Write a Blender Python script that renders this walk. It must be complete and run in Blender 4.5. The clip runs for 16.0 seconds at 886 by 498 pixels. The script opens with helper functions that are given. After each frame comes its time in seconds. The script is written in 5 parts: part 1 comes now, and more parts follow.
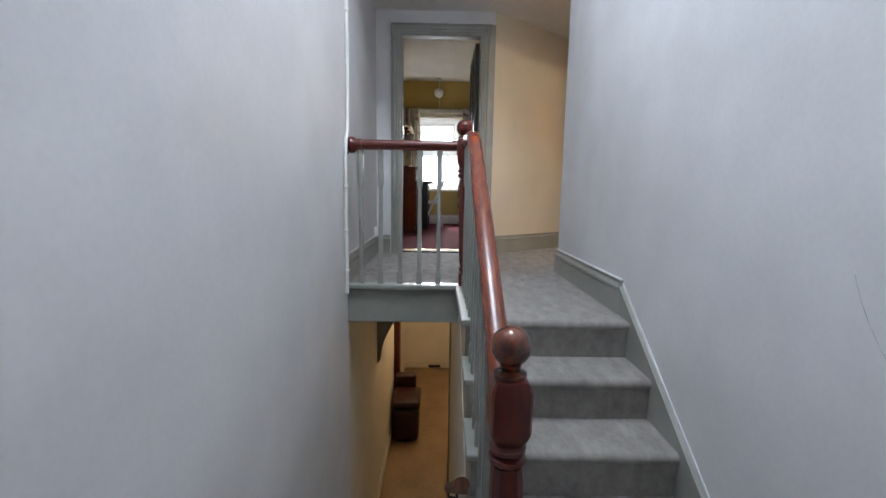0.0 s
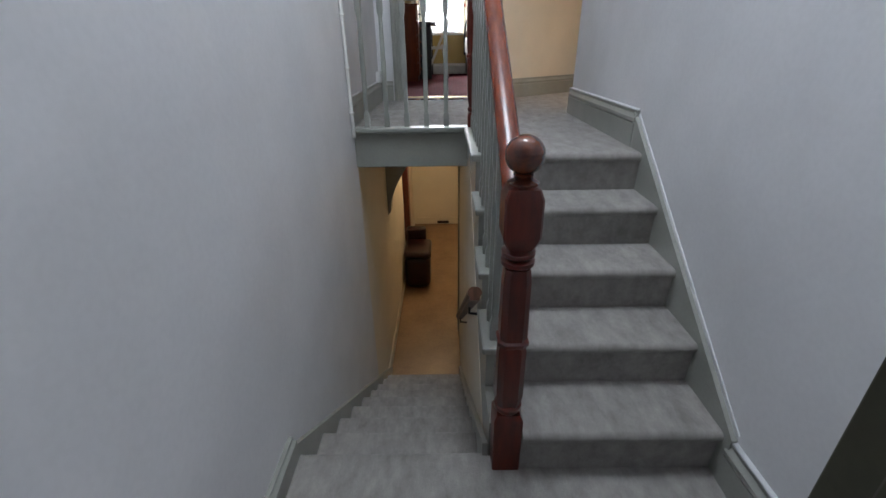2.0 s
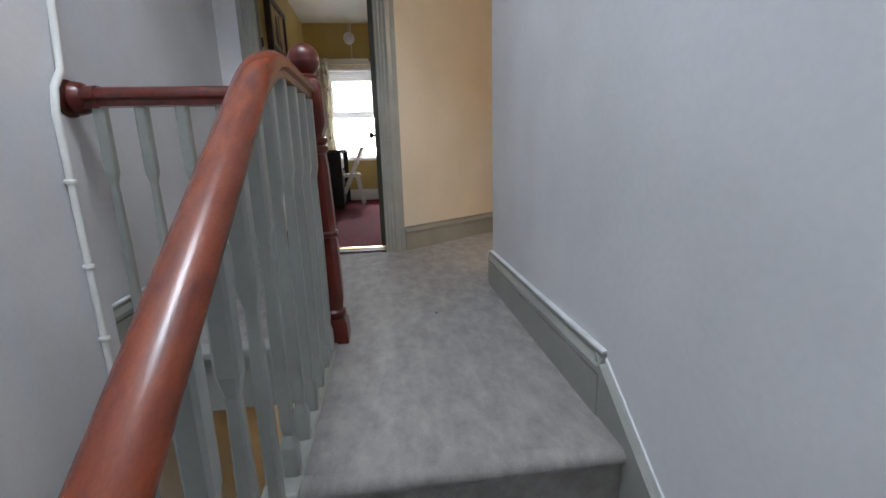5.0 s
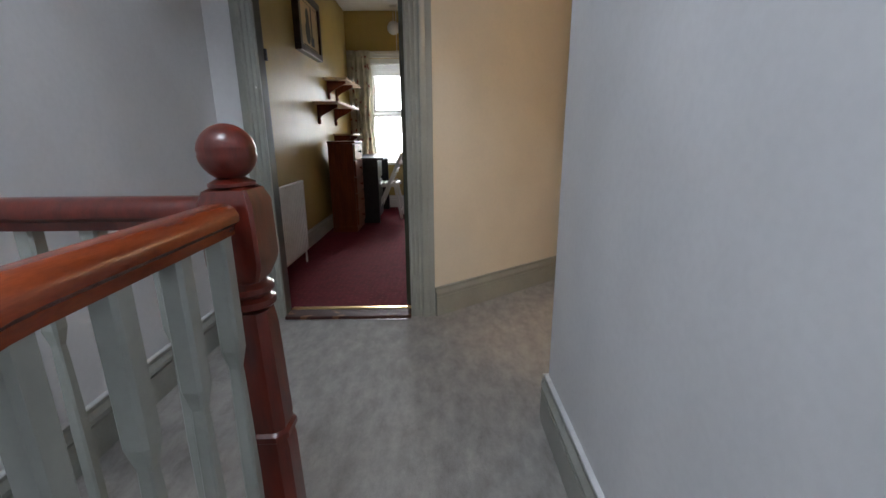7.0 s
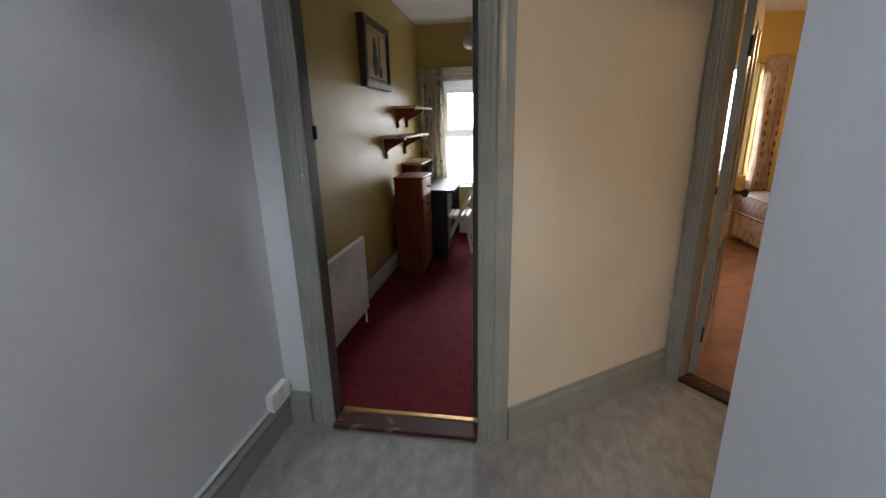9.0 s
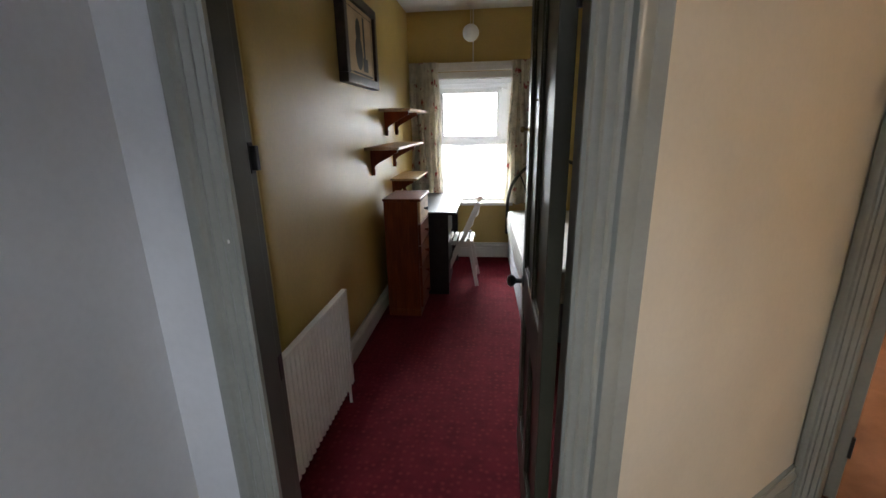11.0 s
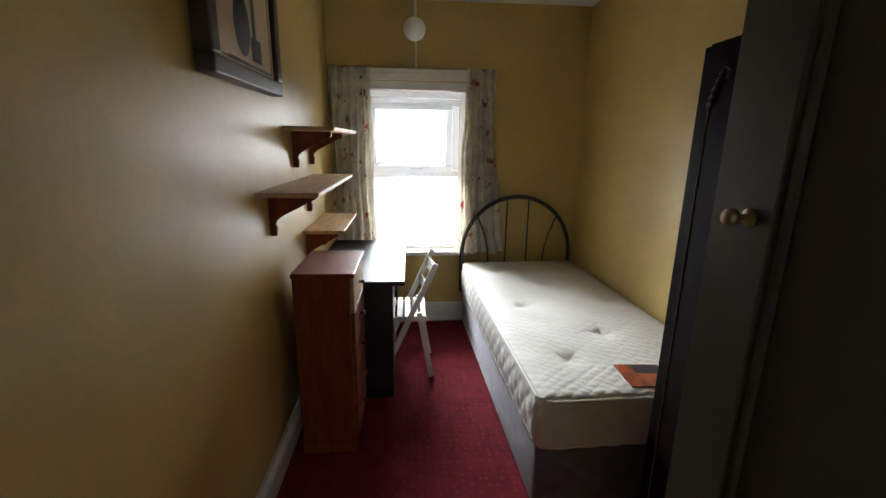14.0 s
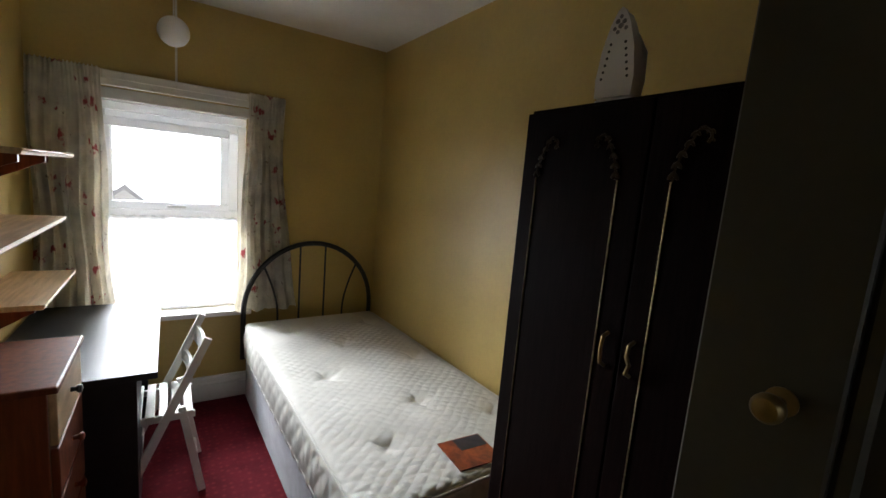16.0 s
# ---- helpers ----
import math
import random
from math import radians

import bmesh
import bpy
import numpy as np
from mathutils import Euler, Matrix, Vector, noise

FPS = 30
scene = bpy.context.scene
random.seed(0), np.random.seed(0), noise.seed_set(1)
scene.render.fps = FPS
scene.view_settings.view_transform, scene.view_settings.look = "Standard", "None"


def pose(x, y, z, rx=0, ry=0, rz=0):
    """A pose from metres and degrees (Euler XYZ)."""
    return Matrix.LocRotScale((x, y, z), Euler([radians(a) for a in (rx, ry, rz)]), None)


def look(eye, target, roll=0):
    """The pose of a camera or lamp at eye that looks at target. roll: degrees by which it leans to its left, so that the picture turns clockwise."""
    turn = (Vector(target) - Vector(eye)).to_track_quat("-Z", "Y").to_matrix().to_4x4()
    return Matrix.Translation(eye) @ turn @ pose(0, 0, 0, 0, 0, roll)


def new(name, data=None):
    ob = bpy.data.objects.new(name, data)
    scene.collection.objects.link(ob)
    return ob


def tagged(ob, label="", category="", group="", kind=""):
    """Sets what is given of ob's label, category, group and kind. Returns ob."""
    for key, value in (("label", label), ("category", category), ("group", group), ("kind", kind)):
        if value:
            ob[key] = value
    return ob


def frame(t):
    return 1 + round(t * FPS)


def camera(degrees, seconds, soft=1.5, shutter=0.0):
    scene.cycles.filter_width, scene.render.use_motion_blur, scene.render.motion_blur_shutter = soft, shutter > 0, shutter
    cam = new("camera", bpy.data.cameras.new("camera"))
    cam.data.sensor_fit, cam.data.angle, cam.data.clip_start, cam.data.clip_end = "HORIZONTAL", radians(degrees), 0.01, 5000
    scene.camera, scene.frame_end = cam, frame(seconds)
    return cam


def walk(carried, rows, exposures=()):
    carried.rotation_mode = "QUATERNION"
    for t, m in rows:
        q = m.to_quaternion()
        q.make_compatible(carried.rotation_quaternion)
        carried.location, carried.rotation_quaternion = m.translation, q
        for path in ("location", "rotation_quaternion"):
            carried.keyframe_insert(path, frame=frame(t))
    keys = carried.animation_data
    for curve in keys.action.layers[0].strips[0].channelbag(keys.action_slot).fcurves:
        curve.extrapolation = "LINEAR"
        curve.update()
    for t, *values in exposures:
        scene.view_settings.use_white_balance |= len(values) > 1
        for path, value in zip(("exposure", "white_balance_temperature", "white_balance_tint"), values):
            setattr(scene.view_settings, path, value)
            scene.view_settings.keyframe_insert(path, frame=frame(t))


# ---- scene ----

# ---- camera ----
cam = camera(92.4, 16.0)
PATH = [
    (0, (-0.867, -1.855, 0.57), (-0.849, 0.128, 0.308), 0.9),
    (0.5, (-0.878, -1.924, 0.563), (-0.883, 0.054, 0.263), 0.5),
    (1, (-0.881, -1.944, 0.537), (-0.876, -0.002, 0.059), 0.1),
    (1.5, (-0.907, -1.934, 0.482), (-0.983, -0.069, -0.237), -0.4),
    (2, (-0.885, -1.894, 0.447), (-0.896, -0.091, -0.417), -0.8),
    (2.5, (-0.848, -1.779, 0.449), (-0.679, 0.021, -0.406), -0.7),
    (3, (-0.823, -1.596, 0.499), (-0.358, 0.205, -0.235), -0.4),
    (3.5, (-0.738, -1.375, 0.525), (-0.204, 0.475, -0.016), -1.5),
    (3.7, (-0.7, -1.287, 0.54), (-0.144, 0.571, 0.053), -2.0),
    (5.8, (-0.416, -0.446, 0.732), (-0.399, 1.508, 0.307), -1.2),
    (6, (-0.411, -0.373, 0.761), (-0.41, 1.581, 0.331), -1.1),
    (6.5, (-0.378, -0.202, 0.862), (-0.305, 1.742, 0.4), -1.7),
    (7, (-0.351, -0.032, 0.977), (-0.341, 1.901, 0.463), -0.5),
    (7.5, (-0.345, 0.09, 1.09), (-0.409, 2.029, 0.601), -0.7),
    (8, (-0.398, 0.232, 1.217), (-0.476, 2.179, 0.767), -1.0),
    (8.5, (-0.411, 0.37, 1.311), (-0.623, 2.301, 0.837), -1.5),
    (9, (-0.386, 0.529, 1.405), (-0.704, 2.42, 0.839), -1.3),
    (9.5, (-0.428, 0.712, 1.42), (-0.741, 2.609, 0.867), -0.8),
    (9.7, (-0.437, 0.784, 1.44), (-0.687, 2.694, 0.904), -0.4),
    (12, (-0.864, 1.821, 1.447), (-1.1, 3.723, 0.874), -1.4),
    (12.5, (-0.881, 2.025, 1.473), (-1.22, 3.933, 0.978), -0.5),
    (13, (-0.906, 2.199, 1.498), (-1.136, 4.13, 1.033), 0.7),
    (13.5, (-0.947, 2.381, 1.503), (-0.992, 4.328, 1.05), 0.2),
    (14, (-0.961, 2.529, 1.505), (-0.801, 4.464, 1.024), 0.8),
    (14.5, (-0.949, 2.697, 1.519), (-0.78, 4.634, 1.053), 0.9),
    (15, (-0.962, 2.824, 1.522), (-0.418, 4.696, 1.075), 2.0),
    (15.5, (-0.962, 2.887, 1.543), (-0.055, 4.63, 1.169), 4.2),
    (16, (-0.945, 2.893, 1.564), (0.14, 4.549, 1.28), 4.8),
]
EXPOSURES = [(0.0, 0.0), (1.5, -0.1), (3.0, -0.2), (3.7, -0.15), (6.0, -0.25), (7.0, -0.38), (9.5, -0.45), (12.0, -0.2), (13.5, -0.12), (14.5, -0.22), (16.0, -0.42)]
walk(cam, [(t, look(eye, target, roll)) for t, eye, target, roll in PATH], EXPOSURES)

# ---- world and lights ----
world = bpy.data.worlds.new("sky")
scene.world = world
world.use_nodes = True
wn = world.node_tree.nodes
sky = wn.new("ShaderNodeTexSky")
sky.sky_type = "NISHITA"
sky.sun_disc = False
sky.sun_elevation = radians(48)
sky.sun_rotation = radians(160)
wn["Background"].inputs["Strength"].default_value = 0.1
world.node_tree.links.new(sky.outputs["Color"], wn["Background"].inputs["Color"])


def lamp(name, kind, energy, color, m, size=0.1, size_y=None, label="", category="lamp"):
    d = bpy.data.lights.new(name, kind)
    d.energy, d.color = energy, color
    if kind == "AREA":
        d.shape, d.size, d.size_y = "RECTANGLE", size, size_y or size
    elif kind == "POINT":
        d.shadow_soft_size = size
    elif kind == "SUN":
        d.angle = size
    ob = new(name, d)
    ob.matrix_world = m
    return ob


SKYLIGHT, HALL, ROOM2, WINDOW = 60.0, 15.0, 44.0, 15.0
lamp("sun", "SUN", 3.0, (1.0, 0.97, 0.92), look((0, -6, 9), (0, 3, 0)), radians(14))
lamp("skylight_daylight", "AREA", SKYLIGHT, (0.78, 0.87, 1.0), pose(-0.75, -0.42, 3.22), 0.7, 0.7)
lamp("window_daylight", "AREA", 1250.0, (0.87, 0.93, 1.0), look((-1.65, 8.4, 2.6), (-0.78, 5.3, 0.85)), 2.0, 1.4)
# Unseen window light, added to brighten the lower left stair wall.
lamp("added_back_fill", "AREA", 2.6, (0.96, 0.96, 1.0), look((0.05, -2.6, 0.40), (-1.43, -1.1, -0.5)), 0.6, 0.6)
lamp("hall_bulb", "POINT", HALL, (1.0, 0.75, 0.47), pose(-0.95, 3.4, -0.42), 0.05)
lamp("bedroom_bulb", "POINT", ROOM2, (1.0, 0.66, 0.36), pose(1.86, 4.05, 1.86), 0.06)
# Unseen bulb, added for the warm light on the cream wall.
lamp("unseen_passage_bulb", "POINT", 54.0, (1.0, 0.77, 0.54), pose(1.25, 0.0, 2.05), 0.08)

# ---- materials ----


def material(name, color, rough=0.6, metal=0.0, var=0.08, scale=6.0, fine=120.0, bump=0.1, spec=0.5, stretch=(1, 1, 1), dark=None, mix=(0.35, 0.65), sheen=0.0, coat=0.0, wave=0.0, rough_noise=0.5):
    """A surface with two scales of variation: broad patches and fine grain."""
    m = bpy.data.materials.new(name)
    m.use_nodes = True
    nt = m.node_tree
    n, l = nt.nodes, nt.links
    b = n["Principled BSDF"]
    tc = n.new("ShaderNodeTexCoord")
    mp = n.new("ShaderNodeMapping")
    mp.inputs["Scale"].default_value = stretch
    l.new(tc.outputs["Object"], mp.inputs["Vector"])
    big = n.new("ShaderNodeTexNoise")
    big.inputs["Scale"].default_value, big.inputs["Detail"].default_value = scale, 6
    big.inputs["Roughness"].default_value = rough_noise
    small = n.new("ShaderNodeTexNoise")
    small.inputs["Scale"].default_value, small.inputs["Detail"].default_value = fine, 3
    for t in (big, small):
        l.new(mp.outputs["Vector"], t.inputs["Vector"])
    ramp = n.new("ShaderNodeValToRGB")
    lo = dark or tuple(c * (1 - 2 * var) for c in color)
    hi = color if dark else tuple(min(1, c * (1 + var)) for c in color)
    ramp.color_ramp.elements[0].position, ramp.color_ramp.elements[1].position = mix
    ramp.color_ramp.elements[0].color, ramp.color_ramp.elements[1].color = (*lo, 1), (*hi, 1)
    l.new(big.outputs["Fac"], ramp.inputs["Fac"])
    grain = n.new("ShaderNodeMix")
    grain.data_type, grain.blend_type = "RGBA", "MULTIPLY"
    grain.inputs["Factor"].default_value = min(1, var * 3)
    l.new(ramp.outputs["Color"], grain.inputs[6])
    l.new(small.outputs["Color"], grain.inputs[7])
    gr = n.new("ShaderNodeValToRGB")
    gr.color_ramp.elements[0].color, gr.color_ramp.elements[1].color = (0.72, 0.72, 0.72, 1), (1, 1, 1, 1)
    gr.color_ramp.elements[0].position, gr.color_ramp.elements[1].position = 0.35, 0.6
    l.new(small.outputs["Fac"], gr.inputs["Fac"])
    l.new(gr.outputs["Color"], grain.inputs[7])
    l.new(grain.outputs[2], b.inputs["Base Color"])
    b.inputs["Roughness"].default_value, b.inputs["Metallic"].default_value = rough, metal
    b.inputs["Specular IOR Level"].default_value = spec
    b.inputs["Coat Weight"].default_value, b.inputs["Coat Roughness"].default_value = coat, 0.12
    b.inputs["Sheen Weight"].default_value = sheen
    if bump:
        bp = n.new("ShaderNodeBump")
        bp.inputs["Strength"].default_value, bp.inputs["Distance"].default_value = bump, 0.004
        ad = n.new("ShaderNodeMath")
        ad.operation = "MULTIPLY_ADD"
        ad.inputs[1].default_value = 1.0 + wave
        l.new(big.outputs["Fac"], ad.inputs[0])
        l.new(small.outputs["Fac"], ad.inputs[2])
        l.new(ad.outputs[0], bp.inputs["Height"])
        l.new(bp.outputs["Normal"], b.inputs["Normal"])
    return m


WALL = material("painted_plaster", (0.72, 0.72, 0.73), 0.5, var=0.035, scale=2.6, fine=60, bump=0.10, wave=5.0)
CREAM = material("cream_plaster", (0.75, 0.685, 0.565), 0.5, var=0.03, scale=2.4, fine=60, bump=0.12, wave=7.0)
YELLOW = material("yellow_wall_paint", (0.55, 0.40, 0.132), 0.42, var=0.05, scale=2.4, fine=50, bump=0.14, wave=7.0)
ORANGE = material("ochre_wall_paint", (0.66, 0.44, 0.16), 0.5, var=0.04, scale=2, fine=50, bump=0.1)
CEIL = material("ceiling_paint", (0.78, 0.76, 0.72), 0.8, var=0.03, scale=2.5, fine=50, bump=0.1)
TRIM = material("grey_gloss_paint", (0.31, 0.315, 0.28), 0.30, var=0.05, scale=5, fine=80, bump=0.05)
TRIM_PALE = material("pale_gloss_paint", (0.285, 0.295, 0.265), 0.34, var=0.05, scale=6, fine=80, bump=0.05)
PALE_LINE = material("pale_paint_line", (0.62, 0.63, 0.63), 0.32, var=0.06, scale=12, fine=90, bump=0.03)
WHITE = material("white_gloss_paint", (0.78, 0.77, 0.72), 0.3, var=0.03, scale=8, fine=90, bump=0.04)
CARPET = material("grey_carpet", (0.425, 0.396, 0.366), 0.95, var=0.12, scale=13, fine=420, bump=0.9, spec=0.1, dark=(0.20, 0.189, 0.178), mix=(0.25, 0.75), sheen=0.15, stretch=(1.25, 0.6, 1.0), rough_noise=0.7)
CARPET2 = material("brown_carpet", (0.34, 0.19, 0.12), 0.95, var=0.1, scale=6, fine=300, bump=0.8, spec=0.1)
RAIL = material("varnished_rail_wood", (0.235, 0.042, 0.010), 0.27, var=0.2, scale=9, fine=110, bump=0.05, stretch=(6, 0.7, 2.5), dark=(0.125, 0.021, 0.007), mix=(0.32, 0.64), coat=0.1)
NEWEL = material("dark_mahogany_varnish", (0.11, 0.0135, 0.0065), 0.28, var=0.18, scale=16, fine=90, bump=0.05, stretch=(3, 3, 0.5), coat=0.15)
NEWEL_WORN = material("worn_mahogany_varnish", (0.17, 0.040, 0.014), 0.25, var=0.2, scale=22, fine=120, bump=0.08, dark=(0.05, 0.014, 0.01), coat=0.3)
PINE = material("pine_board", (0.64, 0.45, 0.26), 0.5, var=0.1, scale=7, fine=60, bump=0.04, stretch=(9, 0.8, 3))
OLDRAIL = material("worn_brown_rail_wood", (0.10, 0.042, 0.022), 0.4, var=0.18, scale=14, fine=90, bump=0.05, stretch=(6, 0.6, 0.6))
PINE_DARK = material("stained_pine", (0.205, 0.046, 0.012), 0.44, spec=0.25, var=0.14, scale=8, fine=60, bump=0.05, stretch=(7, 7, 0.7), coat=0.05)
BLACKWOOD = material("black_ash_laminate", (0.016, 0.016, 0.018), 0.40, var=0.2, scale=20, fine=120, bump=0.06, stretch=(1, 14, 1))
WARDWOOD = material("dark_walnut_laminate", (0.0085, 0.0036, 0.0032), 0.6, var=0.2, scale=14, fine=90, bump=0.05, spec=0.04, stretch=(8, 8, 0.6))
# Olive grey lowered to near black for the weak light on these faces.
DOORPAINT = material("olive_paint_with_shade", (0.060, 0.056, 0.036), 0.40, spec=0.3, var=0.06, scale=5, fine=80, bump=0.06)
# Darker copy of the trim paint, holding the shade inside the doorway.
LINING_SHADE = material("shaded_lining_paint", (0.085, 0.085, 0.07), 0.36, var=0.06, scale=5, fine=80, bump=0.06)
DARKDOOR = material("dark_varnished_door", (0.08, 0.06, 0.045), 0.45, var=0.1, scale=8, fine=80, bump=0.05, stretch=(6, 6, 0.6))
BRASS = material("brass", (0.72, 0.50, 0.20), 0.28, metal=1.0, var=0.06, scale=20, fine=100, bump=0.02)
DULLBRASS = material("dull_worn_brass", (0.33, 0.24, 0.11), 0.34, metal=1.0, var=0.12, scale=40, fine=150, bump=0.05)
DARKBRASS = material("tarnished_brass", (0.055, 0.042, 0.028), 0.42, metal=1.0, var=0.15, scale=60, fine=200, bump=0.1)
ROPE = material("pale_brass_beading", (0.55, 0.44, 0.24), 0.35, metal=1.0, var=0.15, scale=60, fine=200, bump=0.05)
BLACKMETAL = material("black_enamelled_metal", (0.02, 0.02, 0.022), 0.3, var=0.05, scale=20, fine=100, bump=0.02)
STEEL = material("polished_steel", (0.7, 0.7, 0.72), 0.25, metal=1.0, var=0.03, scale=20, fine=100, bump=0.02)
PLASTIC = material("white_plastic", (0.78, 0.78, 0.76), 0.35, var=0.02, scale=8, fine=100, bump=0.02)
GREYFABRIC = material("grey_divan_fabric", (0.165, 0.157, 0.19), 0.85, var=0.14, scale=16, fine=260, bump=0.4, sheen=0.4)
PAPER = material("aged_print_paper", (0.60, 0.44, 0.26), 0.6, var=0.08, scale=5, fine=60, bump=0.02)
INK = material("print_ink", (0.05, 0.05, 0.05), 0.6, var=0.1, scale=20, fine=80, bump=0.0)
THRESH = material("worn_threshold_wood", (0.20, 0.09, 0.045), 0.65, spec=0.2, var=0.2, scale=14, fine=120, bump=0.1, dark=(0.055, 0.019, 0.013), mix=(0.60, 0.67), stretch=(0.8, 1.6, 1))
PARQUET = material("oak_laminate_floor", (0.38, 0.25, 0.14), 0.38, var=0.14, scale=2.6, fine=40, bump=0.05, dark=(0.24, 0.145, 0.08), mix=(0.3, 0.7), rough_noise=0.65)
LEATHER = material("oxblood_leather", (0.032, 0.007, 0.007), 0.3, var=0.15, scale=12, fine=90, bump=0.15)
ROOF = material("slate_roof", (0.58, 0.58, 0.61), 0.8, var=0.1, scale=3, fine=20, bump=0.1)
RENDERED = material("pale_render", (0.85, 0.85, 0.85), 0.8, var=0.03, scale=1, fine=20, bump=0.1)
GROUND = material("ground_tarmac", (0.12, 0.12, 0.12), 0.9, var=0.1, scale=1, fine=20, bump=0.2)


def glow(name, color, strength):
    m = bpy.data.materials.new(name)
    m.use_nodes = True
    b = m.node_tree.nodes["Principled BSDF"]
    b.inputs["Base Color"].default_value = (*color, 1)
    b.inputs["Emission Color"].default_value = (*color, 1)
    b.inputs["Emission Strength"].default_value = strength
    return m


SKYGLOW = glow("overcast_sky", (0.93, 0.96, 1.0), WINDOW)
SHADE_ON = glow("lit_paper_shade", (1.0, 0.52, 0.19), 1.5)


def glass_material():
    m = bpy.data.materials.new("window_glass")
    m.use_nodes = True
    nt = m.node_tree
    n, l = nt.nodes, nt.links
    tr, gl, mx, fr = n.new("ShaderNodeBsdfTransparent"), n.new("ShaderNodeBsdfGlossy"), n.new("ShaderNodeMixShader"), n.new("ShaderNodeFresnel")
    gl.inputs["Roughness"].default_value = 0.02
    l.new(fr.outputs[0], mx.inputs[0])
    l.new(tr.outputs[0], mx.inputs[1])
    l.new(gl.outputs[0], mx.inputs[2])
    l.new(mx.outputs[0], n["Material Output"].inputs["Surface"])
    return m


GLASS = glass_material()


def net_material():
    m = bpy.data.materials.new("white_net")
    m.use_nodes = True
    nt = m.node_tree
    n, l = nt.nodes, nt.links
    tl, tr, mx = n.new("ShaderNodeBsdfTranslucent"), n.new("ShaderNodeBsdfTransparent"), n.new("ShaderNodeMixShader")
    tl.inputs["Color"].default_value = (0.95, 0.95, 0.95, 1)
    mx.inputs[0].default_value = 0.45
    l.new(tr.outputs[0], mx.inputs[1])
    l.new(tl.outputs[0], mx.inputs[2])
    l.new(mx.outputs[0], n["Material Output"].inputs["Surface"])
    return m


NET = net_material()


def spotted(name, base, spot, cell, lo, hi, leaf=None, rough=0.9, translucent=0.0, bump=0.5):
    """A cloth or carpet with small scattered motifs."""
    m = material(name, base, rough, var=0.1, scale=10, fine=300, bump=bump, spec=0.15)
    nt = m.node_tree
    n, l = nt.nodes, nt.links
    b = n["Principled BSDF"]
    src = b.inputs["Base Color"].links[0].from_socket
    tc = n.new("ShaderNodeTexCoord")
    for k, (col, sc, a, z) in enumerate([(spot, cell, lo, hi)] + ([leaf] if leaf else [])):
        warp = n.new("ShaderNodeTexNoise")
        warp.inputs["Scale"].default_value = sc * 2.2
        addv = n.new("ShaderNodeMix")
        addv.data_type = "VECTOR"
        warp.inputs["Detail"].default_value = 4
        addv.inputs["Factor"].default_value = 0.15 if leaf else 0.0
        l.new(tc.outputs["Object"], addv.inputs[4])
        l.new(tc.outputs["Object"], warp.inputs["Vector"])
        l.new(warp.outputs["Color"], addv.inputs[5])
        vo = n.new("ShaderNodeTexVoronoi")
        vo.inputs["Scale"].default_value = sc
        vo.inputs["Randomness"].default_value = 0.75 if leaf else 0.45
        l.new(addv.outputs[1], vo.inputs["Vector"])
        rp = n.new("ShaderNodeValToRGB")
        rp.color_ramp.elements[0].position, rp.color_ramp.elements[1].position = a, z
        rp.color_ramp.elements[0].color, rp.color_ramp.elements[1].color = (1, 1, 1, 1), (0, 0, 0, 1)
        l.new(vo.outputs["Distance"], rp.inputs["Fac"])
        mx = n.new("ShaderNodeMix")
        mx.data_type = "RGBA"
        l.new(rp.outputs["Color"], mx.inputs["Factor"])
        l.new(src, mx.inputs[6])
        mx.inputs[7].default_value = (*col, 1)
        src = mx.outputs[2]
    l.new(src, b.inputs["Base Color"])
    return m


REDCARPET = spotted("red_patterned_carpet", (0.118, 0.007, 0.014), (0.158, 0.016, 0.020), 26, 0.10, 0.34, rough=0.95)
CURTAIN = spotted("floral_curtain_cloth", (0.82, 0.78, 0.69), (0.42, 0.10, 0.11), 7.5, 0.13, 0.22, leaf=((0.33, 0.27, 0.19), 11.0, 0.06, 0.14), rough=0.9)
CHECK = spotted("checked_curtain_cloth", (0.85, 0.72, 0.58), (0.28, 0.09, 0.04), 9, 0.2, 0.26, rough=0.9)
TICKING = spotted("floral_divan_ticking", (0.72, 0.66, 0.60), (0.36, 0.28, 0.25), 11, 0.22, 0.34, leaf=((0.45, 0.37, 0.33), 17, 0.12, 0.22), rough=0.8)


def translucent(m, amount):
    """Lets light through a cloth, and through the window plastic so that it glows."""
    nt = m.node_tree
    n, l = nt.nodes, nt.links
    b = n["Principled BSDF"]
    tl, mx = n.new("ShaderNodeBsdfTranslucent"), n.new("ShaderNodeMixShader")
    l.new(b.inputs["Base Color"].links[0].from_socket, tl.inputs["Color"])
    mx.inputs[0].default_value = amount
    l.new(b.outputs[0], mx.inputs[1])
    l.new(tl.outputs[0], mx.inputs[2])
    l.new(mx.outputs[0], n["Material Output"].inputs["Surface"])


for nd in CHECK.node_tree.nodes:
    if nd.bl_idname == "ShaderNodeTexVoronoi":
        nd.distance = "CHEBYCHEV"
        nd.inputs["Randomness"].default_value = 0.0
translucent(CURTAIN, 0.55)
translucent(CHECK, 0.45)
# Plastic made to pass light, so the frame glows like window glare.
PVC = material("translucent_window_plastic", (0.90, 0.90, 0.90), 0.3, var=0.01, scale=8, fine=100, bump=0.0)
translucent(PVC, 0.24)
GASKET = material("grey_rubber_gasket", (0.12, 0.12, 0.13), 0.6, var=0.05, scale=20, fine=100, bump=0.0)
MATTRESS = material("quilted_mattress_cloth", (0.66, 0.64, 0.585), 0.75, var=0.04, scale=5, fine=200, bump=0.2)

# ---- building helpers ----


